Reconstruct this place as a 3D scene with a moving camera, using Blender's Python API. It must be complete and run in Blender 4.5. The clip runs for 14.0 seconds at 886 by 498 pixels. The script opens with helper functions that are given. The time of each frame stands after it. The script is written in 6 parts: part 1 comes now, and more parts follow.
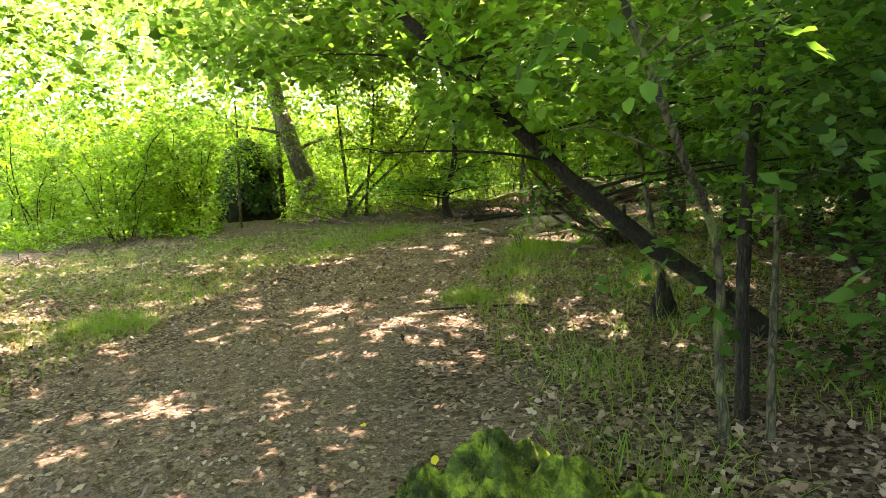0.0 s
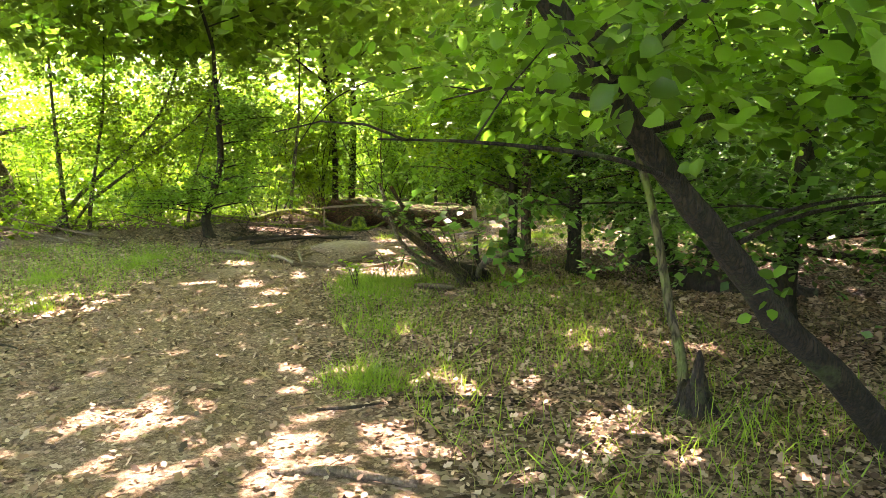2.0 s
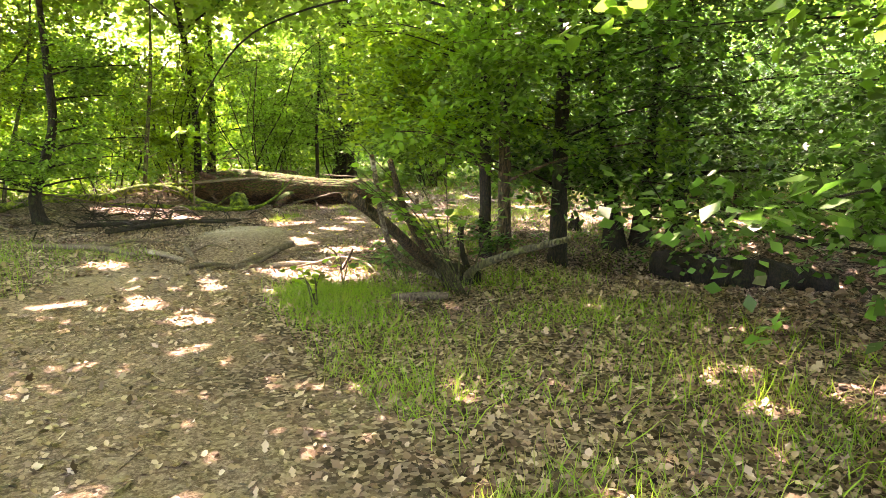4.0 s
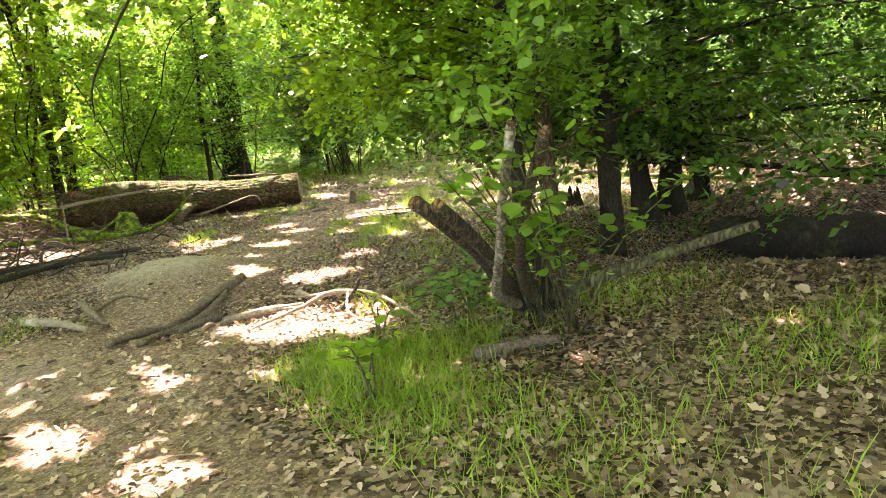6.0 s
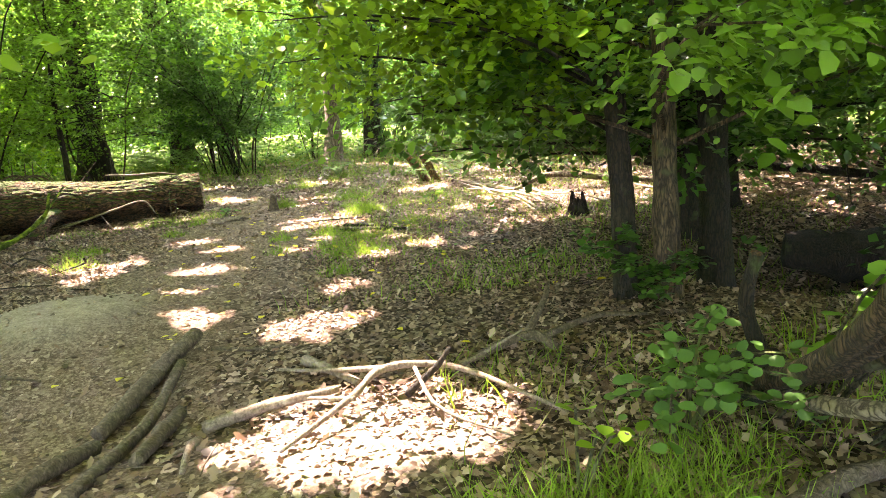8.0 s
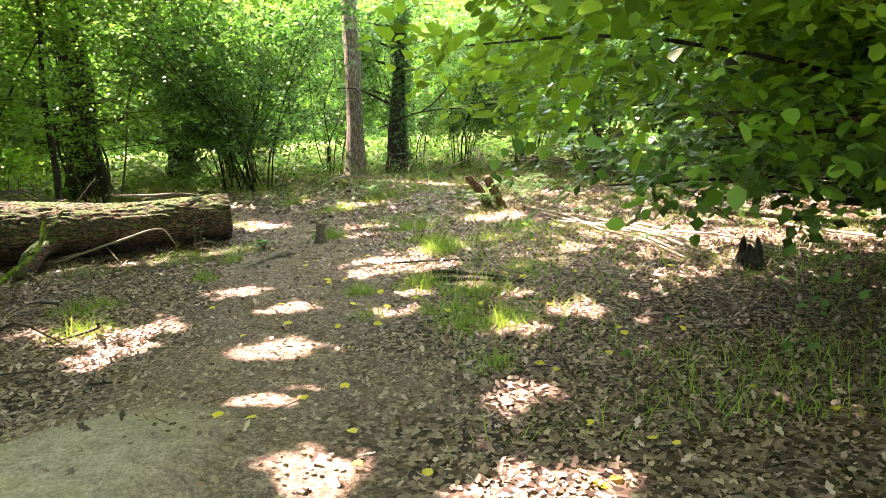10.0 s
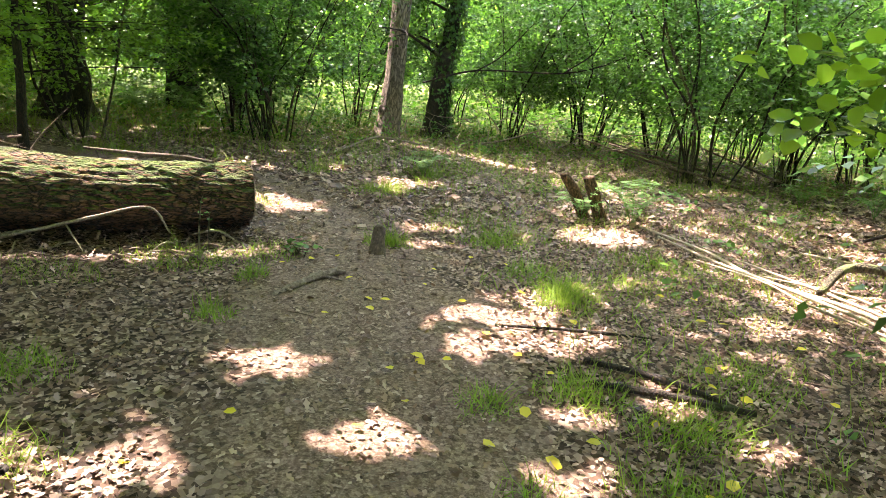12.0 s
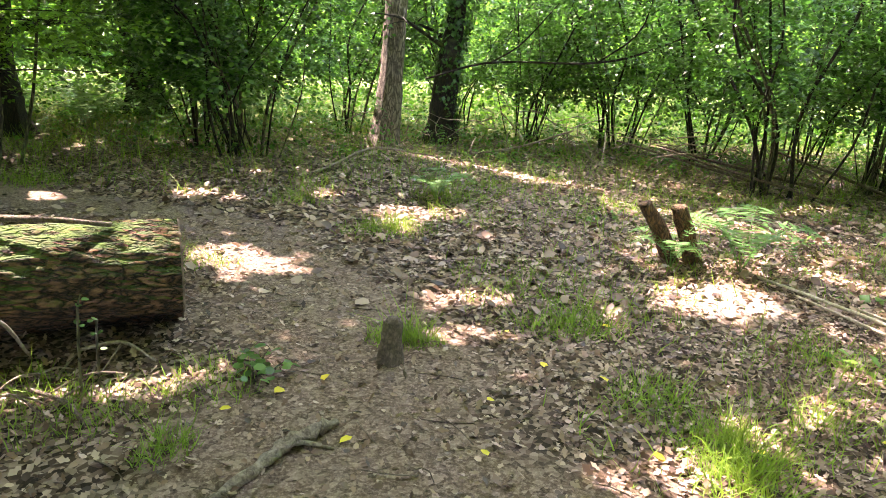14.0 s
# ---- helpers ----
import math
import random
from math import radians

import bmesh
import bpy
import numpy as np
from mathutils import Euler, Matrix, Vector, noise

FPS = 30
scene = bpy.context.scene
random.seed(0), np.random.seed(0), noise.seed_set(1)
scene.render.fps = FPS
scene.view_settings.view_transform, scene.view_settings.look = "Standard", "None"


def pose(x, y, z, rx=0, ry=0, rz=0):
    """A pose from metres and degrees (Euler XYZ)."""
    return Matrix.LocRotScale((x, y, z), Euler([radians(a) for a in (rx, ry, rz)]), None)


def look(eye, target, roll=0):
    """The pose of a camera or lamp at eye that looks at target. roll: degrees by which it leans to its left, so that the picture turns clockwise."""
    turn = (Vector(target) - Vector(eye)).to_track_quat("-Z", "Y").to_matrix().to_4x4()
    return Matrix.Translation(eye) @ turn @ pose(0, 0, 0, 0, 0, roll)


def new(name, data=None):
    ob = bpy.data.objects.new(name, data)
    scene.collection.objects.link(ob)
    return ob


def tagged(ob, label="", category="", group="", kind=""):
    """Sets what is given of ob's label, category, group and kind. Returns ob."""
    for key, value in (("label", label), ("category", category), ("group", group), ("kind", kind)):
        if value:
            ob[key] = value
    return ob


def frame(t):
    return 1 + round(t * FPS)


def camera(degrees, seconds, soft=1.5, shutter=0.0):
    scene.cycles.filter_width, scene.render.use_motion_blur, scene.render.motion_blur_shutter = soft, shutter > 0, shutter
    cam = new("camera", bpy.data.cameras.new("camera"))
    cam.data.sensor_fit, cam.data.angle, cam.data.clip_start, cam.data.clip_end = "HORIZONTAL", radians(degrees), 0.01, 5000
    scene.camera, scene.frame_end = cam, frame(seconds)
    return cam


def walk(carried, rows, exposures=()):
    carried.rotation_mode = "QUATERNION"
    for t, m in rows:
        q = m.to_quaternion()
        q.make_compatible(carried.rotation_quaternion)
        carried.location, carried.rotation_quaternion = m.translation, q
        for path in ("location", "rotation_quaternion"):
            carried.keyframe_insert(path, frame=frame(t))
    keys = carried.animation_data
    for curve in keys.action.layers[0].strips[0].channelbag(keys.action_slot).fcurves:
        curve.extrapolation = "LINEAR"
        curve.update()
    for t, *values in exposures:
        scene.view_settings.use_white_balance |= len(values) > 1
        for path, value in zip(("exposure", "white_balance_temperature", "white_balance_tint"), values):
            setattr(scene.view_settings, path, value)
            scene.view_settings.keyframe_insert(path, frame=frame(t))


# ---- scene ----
cam = camera(68.1, 14.0, soft=0.6)
PATH = [
    (0, (8.022, -3.014, 1.441), (6.343, -1.952, 1.206), -4.0),
    (0.5, (7.244, -2.94, 1.417), (5.825, -1.546, 1.206), -1.9),
    (1, (6.492, -2.836, 1.466), (5.196, -1.328, 1.253), -1.3),
    (1.5, (5.771, -2.685, 1.482), (4.565, -1.104, 1.268), -1.0),
    (2, (5.059, -2.473, 1.473), (3.96, -0.816, 1.258), -0.3),
    (2.5, (4.393, -2.271, 1.486), (3.409, -0.545, 1.256), 0.4),
    (3, (3.679, -1.976, 1.521), (2.769, -0.213, 1.268), 0.5),
    (3.2, (3.445, -1.846, 1.516), (2.576, -0.064, 1.254), 0.3),
    (5.3, (1.026, 0.153, 1.469), (0.669, 2.084, 1.089), -3.0),
    (5.5, (0.844, 0.297, 1.489), (0.507, 2.231, 1.106), -4.4),
    (6, (0.407, 0.818, 1.462), (0.082, 2.752, 1.071), -6.3),
    (6.5, (-0.049, 1.27, 1.449), (-0.275, 3.216, 1.046), -5.9),
    (7, (-0.461, 1.772, 1.437), (-0.575, 3.725, 1.021), -5.4),
    (7.5, (-0.873, 2.266, 1.44), (-0.846, 4.219, 1.01), -4.8),
    (8, (-1.262, 2.742, 1.431), (-1.165, 4.693, 1.003), -4.7),
    (8.5, (-1.622, 3.245, 1.471), (-1.505, 5.199, 1.062), -4.7),
    (9, (-1.905, 3.747, 1.489), (-1.779, 5.707, 1.115), -4.3),
    (9.2, (-2.002, 3.958, 1.473), (-1.871, 5.923, 1.123), -4.3),
    (11.3, (-3.227, 6.524, 1.682), (-3.026, 8.442, 1.153), 3.1),
    (11.5, (-3.287, 6.829, 1.69), (-3.086, 8.745, 1.154), 4.4),
    (12, (-3.416, 7.562, 1.687), (-3.212, 9.478, 1.151), 5.0),
    (12.5, (-3.48, 8.17, 1.725), (-3.273, 10.085, 1.185), 4.8),
    (13, (-3.52, 8.777, 1.699), (-3.308, 10.69, 1.156), 4.3),
    (13.5, (-3.515, 9.356, 1.686), (-3.301, 11.268, 1.139), 3.9),
    (14, (-3.53, 10.012, 1.623), (-3.309, 11.922, 1.074), 3.4),
]
walk(cam, [(t, look(eye, target, roll)) for t, eye, target, roll in PATH], [(0.0, 4.05, 8500, 20), (1.5, 4.6, 8600, 25), (3.0, 4.9, 8600, 33), (5.5, 5.22, 8500, 36), (7.5, 4.97, 8100, 30), (9.0, 4.97, 7700, 34), (11.5, 4.42, 7400, 29), (14.0, 4.55, 7250, 32)])

# ---- light: summer sun through a broken canopy ----
SUN = Vector((-0.42, 0.52, 1.0)).normalized()
world = bpy.data.worlds.new("world")
scene.world = world
world.use_nodes = True
wn = world.node_tree
sky = wn.nodes.new("ShaderNodeTexSky")
sky.sky_type = "NISHITA"
sky.sun_disc = False
sky.sun_elevation = math.asin(SUN.z)
sky.sun_rotation = math.atan2(SUN.x, SUN.y)
wn.links.new(sky.outputs[0], wn.nodes["Background"].inputs[0])
wn.nodes["Background"].inputs[1].default_value = 0.15
lamp = bpy.data.lights.new("sun", "SUN")
lamp.energy, lamp.angle, lamp.color = 2.0, radians(0.55), (1.0, 0.95, 0.86)
sun = new("sun", lamp)
sun.matrix_world = look(Vector((0, 0, 40)) + SUN * 20, Vector((0, 0, 40)))

# ---- helpers ----
RNG = np.random.default_rng(7)


def mesh_np(name, V, F, smooth=False):
    """A mesh from arrays; F has the same number of corners in every row."""
    me = bpy.data.meshes.new(name)
    V, F = np.asarray(V, np.float32), np.asarray(F, np.int32)
    me.vertices.add(len(V))
    me.vertices.foreach_set("co", V.ravel())
    me.loops.add(F.size)
    me.loops.foreach_set("vertex_index", F.ravel())
    me.polygons.add(len(F))
    me.polygons.foreach_set("loop_start", np.arange(0, F.size, F.shape[1], dtype=np.int32))
    me.polygons.foreach_set("loop_total", np.full(len(F), F.shape[1], np.int32))
    if smooth:
        me.polygons.foreach_set("use_smooth", np.ones(len(F), bool))
    me.update(calc_edges=True)
    me.validate()
    return me


def thing(name, base, label, category, group="", kind=""):
    ob = new(name)
    ob.location = base
    ob.empty_display_size = 0.1
    return tagged(ob, label, category, group, kind)


def part(name, V, F, material, parent=None, label="", smooth=False):
    """One mesh object; V is in world coordinates, parent is a thing (or a part of one)."""
    origin = np.zeros(3)
    top = parent
    while top is not None:
        origin = origin + np.array(top.location)
        top = top.parent
    me = mesh_np(name, np.asarray(V, float) - origin, F, smooth)
    me.materials.append(material)
    ob = new(name, me)
    if parent:
        ob.parent = parent
    return tagged(ob, label)


def join(pieces):
    V, F, n = [], [], 0
    for v, f in pieces:
        V.append(np.asarray(v, float))
        F.append(np.asarray(f, int) + n)
        n += len(v)
    return np.concatenate(V), np.concatenate(F)


def smooth_path(points, n):
    """Catmull-Rom through the points, n samples."""
    P = np.asarray(points, float)
    if len(P) == 2:
        return P[0] + np.linspace(0, 1, n)[:, None] * (P[1] - P[0])
    Q = np.concatenate([[2 * P[0] - P[1]], P, [2 * P[-1] - P[-2]]])
    u = np.linspace(0, len(P) - 1 - 1e-6, n)
    i, t = u.astype(int), (u % 1)[:, None]
    a, b, c, d = Q[i], Q[i + 1], Q[i + 2], Q[i + 3]
    return 0.5 * (2 * b + (c - a) * t + (2 * a - 5 * b + 4 * c - d) * t**2 + (3 * b - a - 3 * c + d) * t**3)


def tube(points, radii, sides=8, n=None, rough=0.08, seed=0, cap=True, lobes=0, flare=0.0):
    """A tapered, knobbly tube of quads along the points."""
    rng = np.random.default_rng(seed + 11)
    n = n or max(4, 3 * len(points))
    C = smooth_path(points, n)
    r = np.interp(np.linspace(0, 1, n), np.linspace(0, 1, len(radii)), radii)
    T = np.gradient(C, axis=0)
    T /= np.linalg.norm(T, axis=1)[:, None] + 1e-9
    ref = np.array([0.31, 0.17, 0.93]) if abs(T[n // 2][2]) < 0.8 else np.array([1.0, 0.1, 0.05])
    U = np.cross(T, ref)
    U /= np.linalg.norm(U, axis=1)[:, None]
    W = np.cross(T, U)
    a = np.linspace(0, 2 * np.pi, sides, endpoint=False)
    wob = rng.normal(0, 1, (n, sides))
    wob = (wob + np.roll(wob, 1, 1) + np.roll(wob, 1, 0)) / 1.7 * rough
    if lobes:
        ph = rng.uniform(0, 6.28)
        wob = wob + 0.09 * np.cos(lobes * a + ph)[None] * np.linspace(1.3, 0.5, n)[:, None]
    if flare:
        h = np.linspace(0, 1, n) * np.linalg.norm(np.diff(C, axis=0), axis=1).sum()
        fl = flare * np.exp(-h / (3.0 * radii[0]))
        wob = wob + fl[:, None] * (1 + 0.7 * np.cos(5 * a + seed)[None])
    R = r[:, None] * (1 + wob)
    V = C[:, None] + R[..., None] * (np.cos(a)[None, :, None] * U[:, None] + np.sin(a)[None, :, None] * W[:, None])
    V = V.reshape(-1, 3)
    i, j = np.meshgrid(np.arange(n - 1), np.arange(sides), indexing="ij")
    k = (j + 1) % sides
    F = np.stack([i * sides + j, i * sides + k, (i + 1) * sides + k, (i + 1) * sides + j], -1).reshape(-1, 4)
    if cap:
        for ring, flip in ((0, True), (n - 1, False)):
            m = len(V)
            V = np.concatenate([V, C[ring][None]])
            b = ring * sides
            q = [[b + s, b + (s + 1) % sides, b + (s + 2) % sides, m] for s in range(0, sides, 2)]
            F = np.concatenate([F, np.array([x[::-1] for x in q] if flip else q)])
    return V, F


def frames_from(normals, spin):
    """Rotation matrices whose z is the normal, turned by spin."""
    Z = normals / np.linalg.norm(normals, axis=1)[:, None]
    ref = np.stack([np.cos(spin), np.sin(spin), 0 * spin], 1)
    X = ref - (ref * Z).sum(1)[:, None] * Z
    X /= np.linalg.norm(X, axis=1)[:, None] + 1e-9
    return np.stack([X, np.cross(Z, X), Z], 2)


# leaf outlines: x across, y along, z up; two quads folded at the midrib
LEAF_V = np.array([[0, 0, 0], [0.36, 0.28, 0.07], [0.30, 0.72, 0.06], [0, 1.0, -0.06], [-0.30, 0.72, 0.06], [-0.36, 0.28, 0.07]])
LEAF_F = np.array([[0, 1, 2, 3], [0, 3, 4, 5]])
CARD_V = np.array([[0, 0, 0], [0.36, 0.5, 0.06], [0, 1.0, -0.05], [-0.36, 0.5, 0.06]])
CARD_F = np.array([[0, 1, 2, 3]])
ROUND_V = np.array([[0, 0, 0], [0.36, 0.14, 0.05], [0.5, 0.5, 0.08], [0.28, 0.86, 0.04], [0, 1.0, -0.05], [-0.28, 0.86, 0.04], [-0.5, 0.5, 0.08], [-0.36, 0.14, 0.05]])
ROUND_F = np.array([[0, 1, 2, 3], [0, 3, 4, 5], [0, 5, 6, 7]])
BLADE_V = np.array([[-0.5, 0, 0], [0.5, 0, 0], [0.36, 0.10, 0.55], [-0.36, 0.10, 0.55], [0.06, 0.42, 1.0], [-0.06, 0.42, 1.0]])
BLADE_F = np.array([[0, 1, 2, 3], [3, 2, 4, 5]])


def scatter(P, M, S, tv, tf):
    """Copies of a small template: places P, rotations M, sizes S."""
    S = np.asarray(S, float)
    S = S[:, None, None] if S.ndim == 1 else S[:, None, :]
    V = np.einsum("nij,nvj->nvi", M, tv[None] * S) + P[:, None]
    F = tf[None] + (np.arange(len(P)) * len(tv))[:, None, None]
    return V.reshape(-1, 3), F.reshape(-1, tf.shape[1])


# ---- the lie of the ground ----
PATH_LINE = np.array([(14, -4.6), (9, -3.7), (5, -2.7), (2.2, -1.1), (-0.6, 1.2), (-2.5, 3.6), (-3.3, 6.5), (-3.3, 9), (-3.4, 11.5), (-3.8, 14), (-4.8, 16), (-7.5, 17.4), (-14, 19)], float)
PATH_HALF = np.array([1.9, 1.9, 1.8, 1.75, 1.6, 1.25, 1.0, 1.0, 1.1, 0.75, 0.65, 0.6, 0.6])


def path_distance(P):
    """Distance from the middle of the trodden path, in half widths."""
    P = np.atleast_2d(P)[:, :2]
    best = np.full(len(P), 1e9)
    for a, b, ha, hb in zip(PATH_LINE[:-1], PATH_LINE[1:], PATH_HALF[:-1], PATH_HALF[1:]):
        ab = b - a
        u = np.clip((P - a) @ ab / (ab @ ab), 0, 1)
        d = np.linalg.norm(P - a - u[:, None] * ab, axis=1) / (ha + u * (hb - ha))
        best = np.minimum(best, d)
    return best


def bump(x, y, cx, cy, rx, ry, turn=0.0):
    c, s = math.cos(turn), math.sin(turn)
    u, v = ((x - cx) * c + (y - cy) * s) / rx, (-(x - cx) * s + (y - cy) * c) / ry
    return np.exp(-(u * u + v * v))


def waves(x, y):
    return (np.sin(x * 1.9 + 1.3 * np.sin(y * 1.1)) * np.sin(y * 1.7 + 0.9 * np.sin(x * 1.3)) * 0.022
            + np.sin(x * 5.3 + 2.0 * np.sin(y * 3.1)) * np.sin(y * 4.7 + x) * 0.009)


def height(x, y):
    x, y = np.asarray(x, float), np.asarray(y, float)
    z = waves(x, y)
    z = z - 0.62 * bump(x, y, 3.1, 8.0, 1.9, 0.95, 0.1) - 0.3 * bump(x, y, 6.5, 8.5, 2.6, 1.2)
    z = z + 0.10 * bump(x, y, 0.4, 7.0, 1.0, 0.8)
    z = z + 0.19 * np.clip(1.45 * bump(x, y, -3.95, 7.55, 0.75, 0.62, 0.6), 0, 1)
    z = z - 0.12 * bump(x, y, -3.1, 5.95, 1.3, 0.45, 0.1)
    z = z + 0.03 * bump(x, y, -3.0, 4.6, 1.4, 0.7)
    z = z + 0.05 * bump(x, y, -7.0, 19.5, 4, 1.2)
    far = np.clip((np.hypot(x + 3, y - 6) - 35) / 60, 0, 1)
    return z + far * 0.6 * np.sin(x * 0.031) * np.sin(y * 0.027)


def ground_at(x, y, up=0.0):
    return (x, y, float(height(x, y)) + up)


# gaps in the leaves over the wood floor through which the sun comes: x, y, radius
GAPS = np.array([(2.02, -0.7, 0.2), (2.4, 0.0, 0.18), (1.45, -0.15, 0.22), (1.0, -0.48, 0.14), (3.3, -2.4, 0.2), (-0.6, 0.95, 0.14),
                 (0.5, -3.2, 0.25), (-2.9, 7.45, 0.3), (-1.95, 7.1, 0.42), (-1.55, 5.6, 0.62), (-1.9, 8.1, 0.25), (-1.05, 9.65, 0.3), (-1.6, 9.25, 0.25),
                 (-2.1, 11.5, 0.3), (-0.9, 14.4, 0.5), (-0.3, 15.2, 0.4), (-3.2, 8.3, 0.25), (-4.9, 10.0, 0.3), (-4.03, 11.05, 0.3), (-2.75, 11.35, 0.3),
                 (-2.2, 12.3, 0.28), (-1.7, 10.7, 0.26), (0.5, 4.55, 0.2), (0.6, 12.5, 0.5), (-4.6, 15.2, 0.4), (-6.6, 14.2, 0.5), (-3.0, 3.3, 0.22), (-9.5, 11.0, 1.0), (-7.5, 9.6, 0.7), (-3.2, 17.0, 0.45), (-4.2, 5.0, 0.35), (-4.9, 13.3, 0.35), (-6.6, 12.7, 0.3), (-4.45, 9.95, 0.32), (-4.5, 9.4, 0.36), (-3.35, 10.25, 0.28), (-3.3, 9.2, 0.32), (-2.25, 3.65, 0.2), (-1.5, 3.35, 0.25), (-5.6, 17.7, 0.3),
                 (-4.75, 13.25, 0.42), (-5.45, 13.03, 0.42), (-6.19, 12.8, 0.44), (-6.93, 12.55, 0.46), (-7.6, 12.3, 0.4),
                 (-3.2, 22.4, 0.4), (-2.75, 22.0, 0.4), (-2.3, 21.4, 0.42), (-1.9, 20.8, 0.42), (-1.4, 20.2, 0.42), (-0.9, 19.6, 0.42)])
_rg = np.random.default_rng(77)
_small = np.concatenate([np.stack([_rg.uniform(-7, 5, 34), _rg.uniform(9, 20, 34), _rg.uniform(0.08, 0.26, 34)], 1), np.stack([_rg.uniform(-9, 7, 22), _rg.uniform(-4, 9, 22), _rg.uniform(0.06, 0.16, 22)], 1), np.stack([_rg.uniform(-6.8, -3.9, 12), _rg.uniform(9.4, 12.5, 12), _rg.uniform(0.06, 0.16, 12)], 1), np.stack([_rg.uniform(-0.5, 4.2, 26), _rg.uniform(-1.0, 4.4, 26), _rg.uniform(0.05, 0.15, 26)], 1)])
GAPS = np.concatenate([GAPS, _small])
SUN_XY = np.array([SUN.x / SUN.z, SUN.y / SUN.z])


def keep_gaps(P, soft=0.06, rng=RNG):
    """Which of these leaves stay: those that do not close a gap."""
    G = P[:, :2] - SUN_XY * P[:, 2:3]
    open_ = np.zeros(len(P), bool)
    for x, y, r in GAPS:
        d = np.hypot((G[:, 0] - x) / 1.25, G[:, 1] - y)
        open_ |= d < r + rng.normal(0, soft, len(P))
    over_path = (path_distance(P) < 0.75) & (P[:, 2] < 2.15)
    return ~open_ & ~over_path


# ---- materials ----
def node_material(name):
    m = bpy.data.materials.new(name)
    m.use_nodes = True
    t = m.node_tree
    return m, t, t.nodes["Principled BSDF"]


def add(t, kind, **inputs):
    n = t.nodes.new(kind)
    for k, v in inputs.items():
        n.inputs[k.replace("_", " ")].default_value = v
    return n


def ramp(t, fac, stops):
    n = t.nodes.new("ShaderNodeValToRGB")
    while len(n.color_ramp.elements) < len(stops):
        n.color_ramp.elements.new(0.5)
    for e, (p, c) in zip(n.color_ramp.elements, stops):
        e.position, e.color = p, (*c, 1)
    t.links.new(fac, n.inputs[0])
    return n.outputs[0]


def mixed(t, fac, a, b, blend="MIX"):
    n = t.nodes.new("ShaderNodeMix")
    n.data_type, n.blend_type = "RGBA", blend
    for sock, v in ((n.inputs["Factor"], fac), (n.inputs["A"], a), (n.inputs["B"], b)):
        if isinstance(v, bpy.types.NodeSocket):
            t.links.new(v, sock)
        else:
            sock.default_value = v if isinstance(v, float) else (*v, 1)
    return n.outputs["Result"]


def coords(t, scale=(1, 1, 1)):
    c = t.nodes.new("ShaderNodeNewGeometry")
    m = t.nodes.new("ShaderNodeMapping")
    m.inputs["Scale"].default_value = scale
    t.links.new(c.outputs["Position"], m.inputs[0])
    return m.outputs[0]


def noise_at(t, where, scale, detail=6.0, rough=0.6):
    n = add(t, "ShaderNodeTexNoise", Scale=scale, Detail=detail, Roughness=rough)
    t.links.new(where, n.inputs["Vector"])
    return n.outputs["Fac"]


def relief(t, b, height_out, strength, dist):
    n = add(t, "ShaderNodeBump", Strength=strength, Distance=dist)
    t.links.new(height_out, n.inputs["Height"])
    t.links.new(n.outputs[0], b.inputs["Normal"])


def leaf_material(name, dark, mid, light, through_colour, share=0.45, rough=0.55, even=1.0, middle=0.5):
    m, t, b = node_material(name)
    g = t.nodes.new("ShaderNodeNewGeometry")
    big = noise_at(t, coords(t), 0.9, 2.0)
    own = ramp(t, g.outputs["Random Per Island"], [(0.0, dark), (middle, mid), (1.0, light)])
    col = mixed(t, mixed(t, even, (0, 0, 0), big), own, mid)
    t.links.new(col, b.inputs["Base Color"])
    b.inputs["Roughness"].default_value = rough
    b.inputs["Specular IOR Level"].default_value = 0.4
    tr = t.nodes.new("ShaderNodeBsdfTranslucent")
    tone = ramp(t, g.outputs["Random Per Island"], [(0.0, (0.5, 0.5, 0.5)), (0.5, (1, 1, 1))])
    t.links.new(mixed(t, 1.0, mixed(t, 0.65, col, through_colour), tone, "MULTIPLY"), tr.inputs[0])
    mx = t.nodes.new("ShaderNodeMixShader")
    mx.inputs[0].default_value = share
    t.links.new(b.outputs[0], mx.inputs[1])
    t.links.new(tr.outputs[0], mx.inputs[2])
    t.links.new(mx.outputs[0], t.nodes["Material Output"].inputs[0])
    return m


